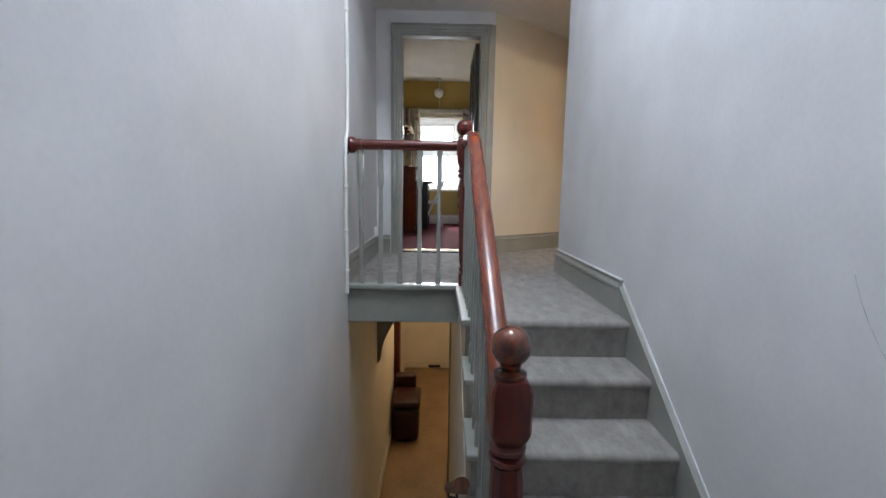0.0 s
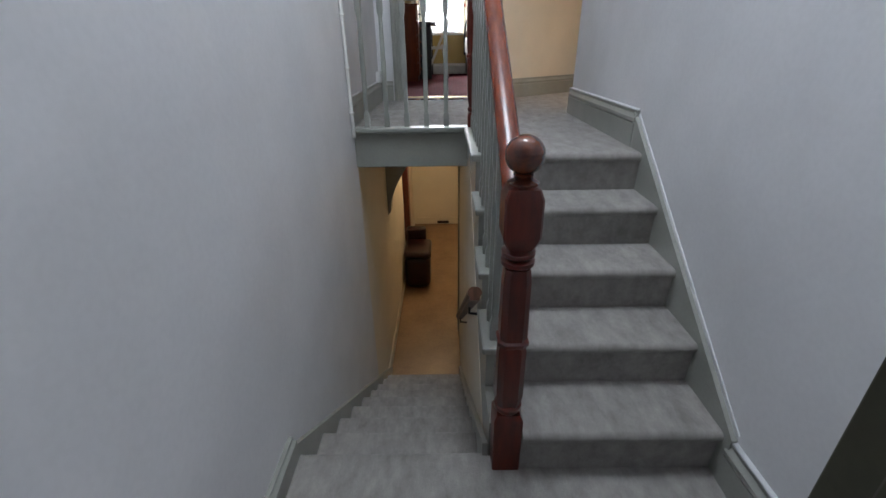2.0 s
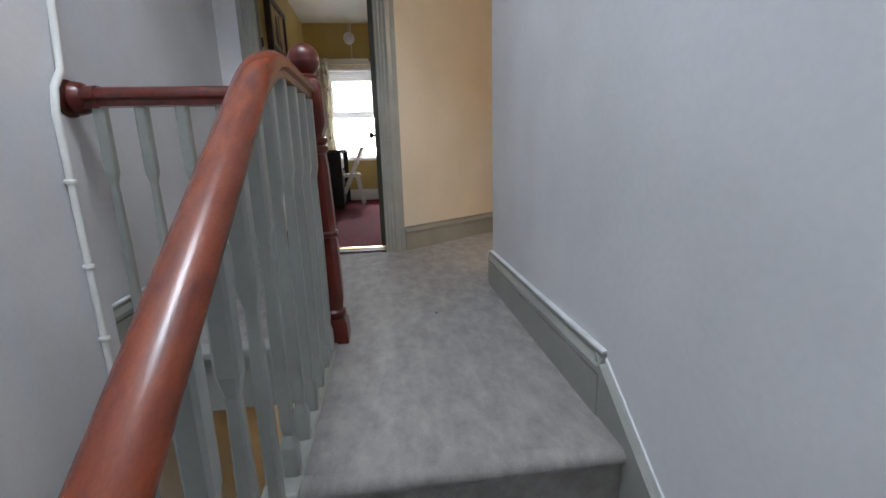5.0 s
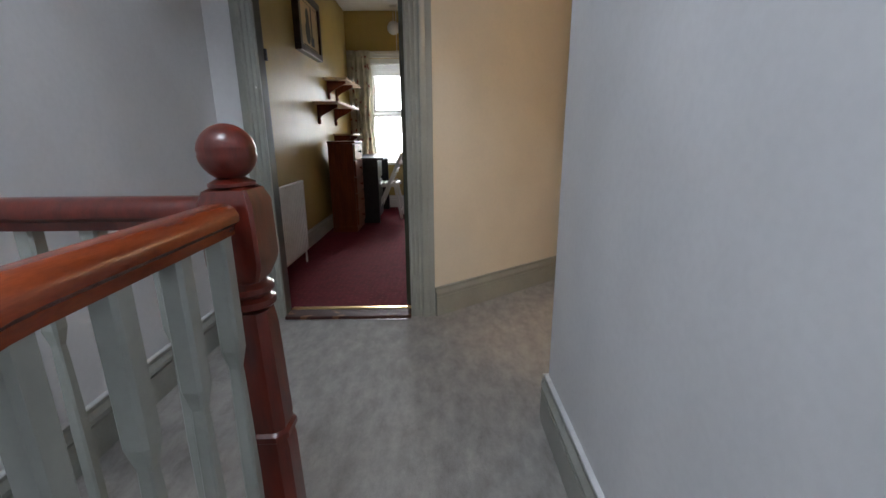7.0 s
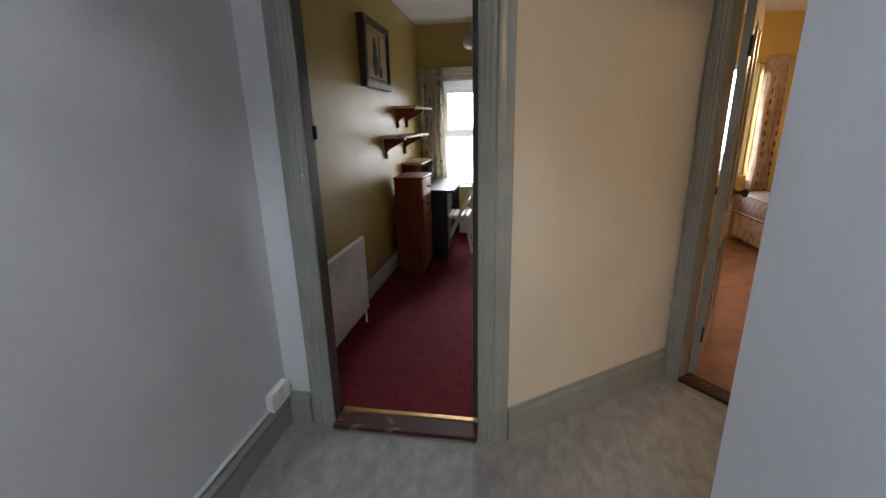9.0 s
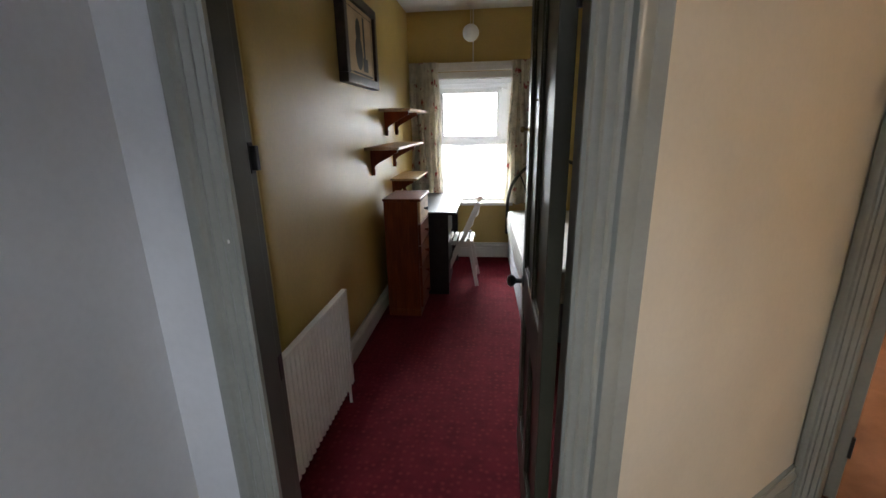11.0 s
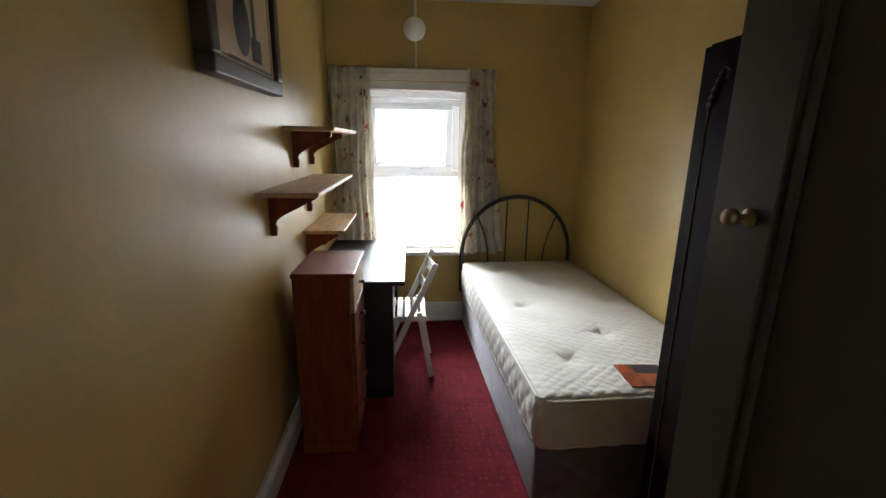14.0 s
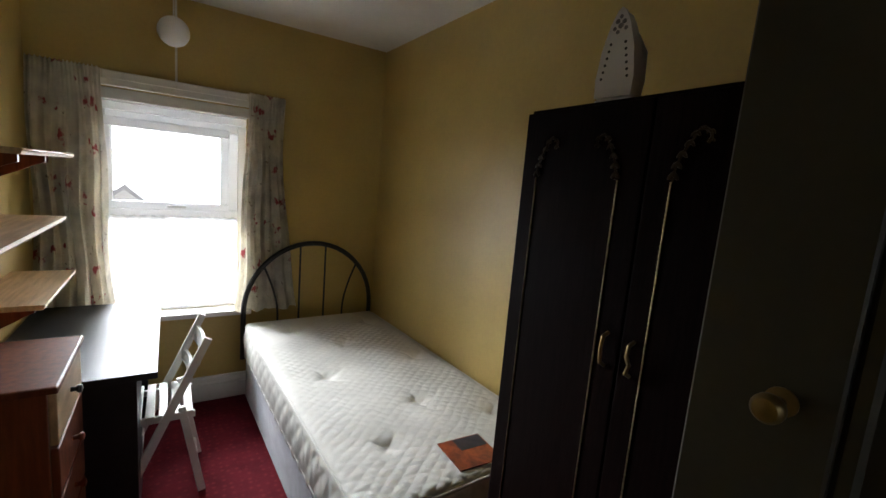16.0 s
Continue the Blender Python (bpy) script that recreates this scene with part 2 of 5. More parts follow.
def part(name, bm, mat, parent=None, label="", smooth=False):
    me = bpy.data.meshes.new(name)
    bmesh.ops.recalc_face_normals(bm, faces=bm.faces)
    if smooth:
        for f in bm.faces:
            f.smooth = True
    bm.to_mesh(me)
    bm.free()
    for m in mat if isinstance(mat, (list, tuple)) else [mat]:
        me.materials.append(m)
    if smooth:
        me.set_sharp_from_angle(angle=radians(38))
    ob = new(name, me)
    if parent:
        ob.parent = parent
    return tagged(ob, label)


def thing(name, label, category, at=(0, 0, 0), rz=0, group="", kind=""):
    ob = new(name)
    ob.empty_display_size = 0.1
    ob.matrix_world = pose(*at, 0, 0, rz)
    return tagged(ob, label, category, group, kind)


def add_box(bm, x0, x1, y0, y1, z0, z1, bevel=0.0, seg=2, m=None):
    r = bmesh.ops.create_cube(bm, size=1)
    vs = r["verts"]
    bmesh.ops.scale(bm, vec=(x1 - x0, y1 - y0, z1 - z0), verts=vs)
    bmesh.ops.translate(bm, vec=((x0 + x1) / 2, (y0 + y1) / 2, (z0 + z1) / 2), verts=vs)
    if m is not None:
        bmesh.ops.transform(bm, matrix=m, verts=vs)
    if bevel:
        es = list({e for v in vs for e in v.link_edges})
        bmesh.ops.bevel(bm, geom=es, offset=bevel, segments=seg, affect="EDGES", profile=0.5)
    return bm


def box(x0, x1, y0, y1, z0, z1, bevel=0.003, seg=2, m=None):
    return add_box(bmesh.new(), x0, x1, y0, y1, z0, z1, bevel, seg, m)


def add_prism(bm, pts, axis, a, b):
    """A polygon, in the two other axes in order, drawn out along axis from a to b."""
    def p3(p, w):
        return {"x": (w, p[0], p[1]), "y": (p[0], w, p[1]), "z": (p[0], p[1], w)}[axis]
    lo = [bm.verts.new(p3(p, a)) for p in pts]
    hi = [bm.verts.new(p3(p, b)) for p in pts]
    bm.faces.new(lo)
    bm.faces.new(hi[::-1])
    n = len(pts)
    for i in range(n):
        bm.faces.new((lo[i], hi[i], hi[(i + 1) % n], lo[(i + 1) % n]))
    return bm


def prism(pts, axis, a, b):
    return add_prism(bmesh.new(), pts, axis, a, b)


def add_lathe(bm, prof, seg=24, m=None):
    """A turned shape: rows of (radius, height)."""
    rings = []
    for r, z in prof:
        rings.append([bm.verts.new((r * math.cos(2 * math.pi * i / seg), r * math.sin(2 * math.pi * i / seg), z)) for i in range(seg)])
    for a, b in zip(rings, rings[1:]):
        for i in range(seg):
            bm.faces.new((a[i], a[(i + 1) % seg], b[(i + 1) % seg], b[i]))
    bm.faces.new(rings[0][::-1])
    bm.faces.new(rings[-1])
    if m is not None:
        bmesh.ops.transform(bm, matrix=m, verts=[v for r in rings for v in r])
    return bm


def lathe(prof, seg=24, m=None):
    return add_lathe(bmesh.new(), prof, seg, m)


def ball_prof(r, z, n=10):
    return [(max(0.001, r * math.sin(math.pi * i / n)), z - r * math.cos(math.pi * i / n)) for i in range(n + 1)]


def add_sweep(bm, path, prof, up=Vector((0, 0, 1)), closed=False):
    """A profile (side, up) carried along a path of points."""
    path = [Vector(p) for p in path]
    rings = []
    for i, p in enumerate(path):
        d = (path[min(i + 1, len(path) - 1)] - path[max(i - 1, 0)]).normalized()
        side = d.cross(up)
        side = side.normalized() if side.length > 1e-4 else Vector((1, 0, 0))
        u = side.cross(d).normalized()
        rings.append([bm.verts.new(p + side * a + u * b) for a, b in prof])
    n = len(prof)
    for a, b in zip(rings, rings[1:]):
        for i in range(n):
            bm.faces.new((a[i], a[(i + 1) % n], b[(i + 1) % n], b[i]))
    bm.faces.new(rings[0][::-1])
    bm.faces.new(rings[-1])
    return bm


def sweep(path, prof, up=Vector((0, 0, 1))):
    return add_sweep(bmesh.new(), path, prof, up)


def circle(r, n=10):
    return [(r * math.cos(2 * math.pi * i / n), r * math.sin(2 * math.pi * i / n)) for i in range(n)]


def add_squares(bm, rows, chamfer=0.25, at=(0, 0)):
    """A post of chamfered square sections: rows of (half width, height)."""
    rings = []
    for h, z in rows:
        c = h * chamfer
        pts = [(h, -h + c), (h, h - c), (h - c, h), (-h + c, h), (-h, h - c), (-h, -h + c), (-h + c, -h), (h - c, -h)]
        rings.append([bm.verts.new((at[0] + x, at[1] + y, z)) for x, y in pts])
    for a, b in zip(rings, rings[1:]):
        for i in range(8):
            bm.faces.new((a[i], a[(i + 1) % 8], b[(i + 1) % 8], b[i]))
    bm.faces.new(rings[0][::-1])
    bm.faces.new(rings[-1])
    return bm


def wall(name, p0, p1, thick, z0, z1, mat, back=None, holes=(), label=""):
    """A straight wall from p0 to p1; its thickness goes to the left of that way. holes: (from, to, bottom, top) along it. back: the paint of its left face."""
    p0, p1 = Vector((*p0, 0)), Vector((*p1, 0))
    d = (p1 - p0).normalized()
    nrm = Vector((-d.y, d.x, 0))
    length = (p1 - p0).length
    cuts = sorted({0, length, *[c for h in holes for c in h[:2]]})
    bm = bmesh.new()
    m = Matrix.Translation(p0) @ Matrix((d, nrm, (0, 0, 1))).transposed().to_4x4()
    for a, b in zip(cuts, cuts[1:]):
        spans = [(z0, z1)]
        for h in holes:
            if h[0] < (a + b) / 2 < h[1]:
                spans = [(z0, h[2]), (h[3], z1)]
        for s, e in spans:
            if e - s > 0.001:
                add_box(bm, a, b, 0, thick, s, e, 0, 1, m)
    ob = part(name, bm, [mat, back or mat])
    if back:
        for f in ob.data.polygons:
            if f.normal.dot(nrm) > 0.9:
                f.material_index = 1
    return tagged(ob, label, "wall", kind="structure")


def skirting(name, path, side, mat, h=0.165, t=0.024, label="", edge=False):
    """A moulded skirting along a line of points on the floor."""
    rows = [(0, 0), (1, 0), (1, 0.66), (0.76, 0.675), (0.76, 0.70), (1.06, 0.715), (1.06, 0.80), (0.72, 0.86), (0.50, 0.92), (0.62, 0.95), (0.60, 1), (0, 1)]
    prof = [(side * t * a, h * b) for a, b in rows]
    bm = bmesh.new()
    for a, b in zip(path, path[1:]):
        add_sweep(bm, [a, b], prof)
    if edge:
        line = bmesh.new()
        for a, b in zip(path, path[1:]):
            add_sweep(line, [a, b], [(0, h + 0.001), (side * t * 0.62, h + 0.001), (side * t * 0.55, h + 0.005), (0, h + 0.007)])
        tagged(part(name.replace("skirting", "trim") + "_paint_line", line, PALE_LINE), "pale line along the top of the skirting", "trim", kind="structure")
    return tagged(part(name, bm, mat, smooth=True), label, "skirting", kind="structure")


# ---- large structure ----
RISE, LOW, HALLZ = 0.171, -0.855, -2.394
XL, XL2, XR = -1.43, -1.462, 0.02          # stair walls
DOORY = 2.19                  # landing face of the bedroom wall
BX0, BX1, BY0, BY1, BZ = -1.565, 0.44, 2.306, 6.0, 2.53
DIAG0, DIAG1 = Vector((-0.39, 2.19, 0)), Vector((0.495, 2.849, 0))
D1 = (DIAG1 - DIAG0).normalized()
SIDE_DIR = Vector((0.654, -0.756, 0))
SIDE_END = DIAG1 + SIDE_DIR * 2.11

landing = [(-0.715, 0.048), (XR, 0.048), (XR, 1.28), (SIDE_END.x, 1.28), (DIAG1.x, DIAG1.y), (DIAG0.x, DIAG0.y), (XL2, DOORY), (XL2, 0.745), (-0.715, 0.745)]
tagged(part("floor_landing", prism(landing, "z", -0.19, 0.0), CARPET), "worn mottled grey carpet of the upper landing", "floor", kind="structure")
tagged(part("floor_bedroom", prism([(BX0, 2.288), (-0.46, 2.288), (BX1 + 0.06, 2.96), (BX1, BY1), (BX0, BY1)], "z", -0.19, 0.004), REDCARPET), "dark red carpet with a small dotted pattern", "floor", kind="structure")
room2 = [(DIAG1.x + 0.07, DIAG1.y + 0.055), (SIDE_END.x + 0.07, 1.28), (3.8, 1.28), (3.8, 6.0), (DIAG1.x + 0.07, 6.0)]
tagged(part("floor_side_bedroom", prism(room2, "z", -0.19, -0.002), CARPET2), "brown carpet of the side bedroom", "floor", kind="structure")
tagged(part("floor_lower_landing", box(XL, XR, -3.3, -0.861, LOW - 0.15, LOW, 0), CARPET), "grey carpet of the half landing", "floor", kind="structure")

wall("wall_left", (XL, 0.745), (XL, -3.3), -0.12, HALLZ - 0.1, 3.3, WALL, label="painted plaster stair wall, pale grey")
wall("wall_left_landing", (XL2, DOORY), (XL2, 0.745), -0.1, -0.19, 3.3, WALL, label="painted plaster wall beside the landing, pale grey")
# The hole is an unseen opening, added for the back lamp.
wall("wall_right", (XR, -3.3), (XR, 1.28), -0.1, HALLZ - 0.1, 3.3, WALL, holes=[(0.35, 1.05, 0.05, 1.05)], label="painted plaster stair wall, pale grey")
wall("wall_half_landing", (XL, -1.76), (XR, -1.76), 0.105, LOW - 0.1, 3.1, WALL, holes=[(-1.262 - XL - 0.028, -0.586 - XL + 0.028, LOW - 0.1, LOW + 1.998)], label="wall with the doorway onto the half landing")
# Unseen doorway and passage, added to shape the warm bulb's light.
wall("wall_lobby", (XR + 0.1, 1.28), (3.8, 1.28), -0.1, -0.2, 3.3, WALL, holes=[(0.08, 0.79, -0.2, 1.97)], label="plain lobby wall with an added, unseen doorway")
wall("wall_passage_back", (XR + 0.1, -0.8), (2.3, -0.8), -0.1, -0.2, 2.5, CREAM, label="plain wall of the added, unseen passage")
wall("wall_passage_side", (2.2, -0.8), (2.2, 1.18), -0.1, -0.2, 2.5, CREAM, label="plain wall of the added, unseen passage")
tagged(part("floor_passage", box(XR + 0.1, 2.2, -0.8, 1.28, -0.19, -0.001, 0), CARPET), "grey carpet of the added, unseen passage", "floor", kind="structure")
tagged(part("ceiling_passage", box(XR + 0.1, 2.2, -0.8, 1.18, 2.4, 2.5, 0), CEIL), "plain ceiling of the added, unseen passage", "ceiling", kind="structure")
wall("wall_stair_back", (XL - 0.12, -3.3), (XR + 0.1, -3.3), -0.1, LOW - 0.2, 3.3, WALL, label="plain wall closing the half landing")
OPEN0, OPEN1, HEAD = -1.22, -0.52, 1.965
wall("wall_north", (XL - 0.135, DOORY), (DIAG0.x, DOORY), BY0 - DOORY, -0.2, 2.75, WALL, YELLOW, holes=[(OPEN0 - XL + 0.135 - 0.03, OPEN1 - XL + 0.135 + 0.03, -0.2, HEAD + 0.03)], label="landing wall with the bedroom doorway")
wall("wall_diagonal", DIAG0.xy, DIAG1.xy, 0.1, -0.2, 2.75, CREAM, YELLOW, label="angled cream plaster wall beside the door")
S0, S1, HEAD2 = 0.09, 0.79, 1.97
wall("wall_side_door", DIAG1.xy, SIDE_END.xy, 0.1, -0.2, 2.75, CREAM, ORANGE, holes=[(S0 - 0.03, S1 + 0.03, -0.2, HEAD2 + 0.03)], label="wall with the side bedroom doorway")
WX0, WX1, WZ0, WZ1 = -1.30, -0.50, 0.63, 1.965
wall("wall_window", (3.9, BY1), (BX0 - 0.12, BY1), -0.28, -0.2, 2.8, YELLOW, holes=[(3.9 - WX1, 3.9 - WX0, WZ0, WZ1), (3.9 - 2.28, 3.9 - 1.3, 0.75, 1.97)], label="ochre yellow window wall")
wall("wall_bedroom_left", (BX0 - 0.009, BY1), (BX0 - 0.009, BY0), -0.12, -0.2, 2.8, YELLOW, label="ochre yellow satin-painted wall, scuffed")
wall("wall_bedroom_right", (BX1 + 0.065, 2.90), (BX1, BY1), -0.12, -0.2, 2.8, YELLOW, ORANGE, label="ochre yellow painted wall")
for f in bpy.data.objects["wall_bedroom_right"].data.polygons:
    f.material_index = 1 if f.normal.x > 0.9 else 0
wall("wall_side_right", (3.8, 1.28), (3.8, BY1), -0.1, -0.2, 2.8, ORANGE, label="ochre wall of the side bedroom")
tagged(part("wall_plaster_layer", prism([(BX0 - 0.0095, BY1), (BX0 - 0.0095, 2.90)] + [(BX0 - 0.009 + 0.009 * math.sin(math.pi / 2 * i / 8), 2.975 - 0.075 * math.cos(math.pi / 2 * i / 8)) for i in range(9)] + [(BX0, BY1)], "z", 0.0, BZ), YELLOW, smooth=True), "ochre yellow plaster layer with a rounded edge by the door", "wall", kind="structure")

# ceilings
tagged(part("ceiling_landing", prism([(XL2, 0.95), (SIDE_END.x + 0.05, 0.95), (SIDE_END.x + 0.05, SIDE_END.y), (DIAG1.x + 0.02, DIAG1.y + 0.03), (DIAG0.x, DIAG0.y + 0.03), (XL2, DOORY + 0.03)], "z", 2.185, 2.30), CEIL), "plain pale landing ceiling", "ceiling", kind="structure")
tagged(part("ceiling_bedroom", box(BX0, BX1 + 0.08, BY0 - 0.05, BY1, BZ, BZ + 0.1, 0), CEIL), "white painted bedroom ceiling", "ceiling", kind="structure")
tagged(part("ceiling_side_bedroom", prism([(p[0], p[1]) for p in room2], "z", 2.45, 2.56), CEIL), "plain ceiling of the side bedroom", "ceiling", kind="structure")
bm = bmesh.new()
add_box(bm, XL, XR, -3.3, -0.95, 3.1, 3.22, 0)
add_box(bm, XL, XR, -0.05, 0.95, 3.1, 3.22, 0)
add_box(bm, XL, -1.2, -0.95, -0.05, 3.1, 3.22, 0)
add_box(bm, -0.3, XR, -0.95, -0.05, 3.1, 3.22, 0)
add_box(bm, XL, XR, 0.95, 1.05, 2.30, 3.22, 0)
# Unseen slab, added over the opening to keep sun and sky out.
add_box(bm, XL, XR, -3.3, 1.05, 3.3, 3.36, 0)
tagged(part("ceiling_stair", bm, CEIL), "pale stairwell ceiling, its skylight opening capped by an added slab", "ceiling", kind="structure")
tagged(part("ceiling_hall", box(XL, -0.3, 0.75, 5.1, -0.235, -0.19, 0), CEIL), "ceiling of the lower hall", "ceiling", kind="structure")

# lower hall
tagged(part("floor_hall", box(XL, 0.4, 0.9, 5.2, HALLZ - 0.1, HALLZ, 0), PARQUET), "worn oak-coloured hall floor", "floor", kind="structure")
# Continues wall_left; the warm hall light is put into its cream.
wall("wall_hall_left", (XL, 5.08), (XL, 0.745), -0.12, HALLZ - 0.1, -0.19, CREAM, label="hall wall with warm light put into its cream")
wall("wall_hall_far", (0.4, 5.08), (XL - 0.1, 5.08), -0.1, HALLZ - 0.1, -0.19, CREAM, label="cream end wall of the hall")
wall("wall_hall_right", (-0.52, 1.95), (-0.52, 5.08), -0.1, HALLZ - 0.1, -0.19, CREAM, label="hall wall with warm light put into its cream")
tagged(part("wall_under_stairs", prism([(-0.86, HALLZ - 0.05), (1.95, HALLZ - 0.05), (1.95, -0.19), (0.60, -0.19), (0.5, -0.1), (-0.86, -1.08)], "x", -0.745, -0.66), CREAM), "cream wall below the stair string", "wall", kind="structure")
tagged(part("trim_wall_end", box(-0.76, -0.645, 1.935, 1.965, HALLZ, -0.235, 0.006), TRIM_PALE), "pale corner trim at the end of the wall", "trim", kind="structure")
tagged(part("trim_hall_left", box(XL + 0.001, XL + 0.014, 1.2, 5.08, HALLZ, HALLZ + 0.12, 0.003), CREAM), "cream hall skirting", "skirting", kind="structure")
tagged(part("trim_hall_far", box(XL, -0.52, 5.066, 5.079, HALLZ, HALLZ + 0.12, 0.003), CREAM), "cream hall skirting", "skirting", kind="structure")

# skirtings of the landing and the bedroom
skirting("skirting_right", [(XR, 0.14, 0), (XR, 1.28, 0)], -1, TRIM, label="grey moulded skirting", edge=True)
skirting("skirting_lobby", [(XR - 0.018, 1.28, 0), (1.9, 1.28, 0)], -1, TRIM, label="grey moulded skirting", edge=True)
skirting("skirting_left", [(XL2, 0.75, 0), (XL2, DOORY, 0)], 1, TRIM, label="grey moulded skirting", edge=True)
skirting("skirting_diagonal", [DIAG0 + D1 * 0.002, DIAG1 - D1 * 0.005], 1, TRIM, label="olive grey moulded skirting")
skirting("skirting_north", [(XL2, DOORY, 0), (-1.335, DOORY, 0)], 1, TRIM, label="short grey skirting beside the door")
skirting("skirting_bedroom_left", [(BX0, 2.98, 0), (BX0, BY1, 0)], 1, WHITE, h=0.15, label="off-white bedroom skirting")
skirting("skirting_bedroom_window", [(BX0, BY1, 0), (BX1, BY1, 0)], 1, WHITE, h=0.17, label="off-white bedroom skirting")
skirting("skirting_bedroom_right", [(BX1, BY1, 0), (BX1 + 0.063, 2.98, 0)], 1, WHITE, h=0.15, label="off-white bedroom skirting")
skirting("skirting_low_right", [(XR, -1.655, LOW), (XR, -0.95, LOW)], -1, TRIM, label="grey moulded skirting", edge=True)
skirting("skirting_low_left", [(XL, -1.655, LOW), (XL, -0.86, LOW)], 1, TRIM, h=0.1, label="grey moulded skirting")


def architrave(name, m, w, h, mat, label, width=0.105, depth=0.028):
    """A moulded frame round an opening w wide and h high; local x across, y out of the wall, z up."""
    rows = [(0, 0), (0, 0.5), (0.07, 0.66), (0.13, 0.5), (0.20, 0.56), (0.27, 0.74), (0.34, 0.56), (0.42, 0.6), (0.49, 0.78), (0.56, 0.62), (0.63, 0.66), (0.70, 1.0), (0.86, 1.0), (0.93, 0.86), (1, 0.74), (1, 0)]
    prof = [(width * a, depth * b) for a, b in rows]
    bm = bmesh.new()
    for side in (-1, 1):
        lo = [bm.verts.new(m @ Vector((side * (w / 2 + a), b, 0))) for a, b in prof]
        hi = [bm.verts.new(m @ Vector((side * (w / 2 + a), b, h + a))) for a, b in prof]
        n = len(prof)
        for i in range(n):
            bm.faces.new((lo[i], lo[(i + 1) % n], hi[(i + 1) % n], hi[i]))
        bm.faces.new(lo)
        bm.faces.new(hi)
    le = [bm.verts.new(m @ Vector((-(w / 2 + a), b, h + a))) for a, b in prof]
    ri = [bm.verts.new(m @ Vector(((w / 2 + a), b, h + a))) for a, b in prof]
    for i in range(len(prof)):
        bm.faces.new((le[i], le[(i + 1) % len(prof)], ri[(i + 1) % len(prof)], ri[i]))
    bm.faces.new(le)
    bm.faces.new(ri)
    return tagged(part(name, bm, mat, smooth=True), label, "door frame", kind="structure")


def lining(name, m, w, h, depth, mat, label):
    """The boards inside a doorway, with the stop that the leaf shuts against; local y goes into the wall."""
    root = thing(name, label, "door frame", kind="structure")
    for s in (-1, 1):
        part("jamb", box(*sorted((s * (w / 2 + 0.014), s * (w / 2 + 0.0285))), 0, depth, 0, h + 0.028, 0.002, 2, m), mat, root)
        part("door_stop", box(*sorted((s * w / 2, s * (w / 2 + 0.0138))), 0.001, depth - 0.045, 0, h, 0.003, 2, m), mat, root)
    part("head_jamb", box(-w / 2 - 0.014, w / 2 + 0.014, 0, depth, h + 0.014, h + 0.028, 0.002, 1, m), mat, root)
    part("door_stop", box(-w / 2, w / 2, 0.001, depth - 0.045, h, h + 0.0138, 0.003, 2, m), mat, root)
    return root


MID = (OPEN0 + OPEN1) / 2
W1 = OPEN1 - OPEN0
architrave("architrave_landing", pose(MID, DOORY, 0, 0, 0, 180), W1, HEAD, TRIM, "grey gloss moulded architrave with paint chips")
tagged(part("trim_architrave_margin", box(OPEN1 + 0.1042, DIAG0.x + 0.004, DOORY - 0.020, DOORY - 0.0005, 0, HEAD + 0.1, 0.003), TRIM), "grey gloss margin between architrave and cream wall", "door frame", kind="structure")
architrave("architrave_bedroom", pose(MID, BY0, 0), W1 + 0.06, HEAD + 0.03, DOORPAINT, "grey moulded architrave inside the bedroom, darkened for weak light", depth=0.014)
lining("lining_bedroom", pose(MID, DOORY - 0.002, 0), W1, HEAD, 0.119, LINING_SHADE, "olive grey door lining with its shade in the paint")
tagged(part("threshold_bedroom", box(OPEN0, OPEN1, 2.150, 2.262, -0.01, 0.016, 0.005), THRESH), "scuffed dark wooden threshold", "threshold", kind="structure")
tagged(part("carpet_trim_bedroom", box(OPEN0 + 0.004, OPEN1 - 0.004, 2.262, 2.292, -0.01, 0.020, 0.004), BRASS), "brass carpet edging strip", "carpet strip", kind="structure")
tagged(part("carpet_trim_landing", box(OPEN0 + 0.004, OPEN1 - 0.004, 2.128, 2.149, -0.01, 0.006, 0.002), STEEL), "metal carpet edging strip", "carpet strip", kind="structure")
sd = math.degrees(math.atan2(SIDE_DIR.y, SIDE_DIR.x))
smid = DIAG1 + SIDE_DIR * ((S0 + S1) / 2)
architrave("architrave_side", pose(smid.x, smid.y, 0, 0, 0, sd + 180), S1 - S0, HEAD2, TRIM, "grey moulded architrave of the side door", width=0.085)
lining("lining_side", pose(smid.x, smid.y, 0, 0, 0, sd), S1 - S0, HEAD2, 0.104, TRIM, "grey painted door lining")
tagged(part("threshold_side", box(-(S1 - S0) / 2, (S1 - S0) / 2, -0.01, 0.1, -0.01, 0.016, 0.004, m=pose(smid.x, smid.y, 0, 0, 0, sd)), THRESH), "dark wooden threshold of the side room", "threshold", kind="structure")


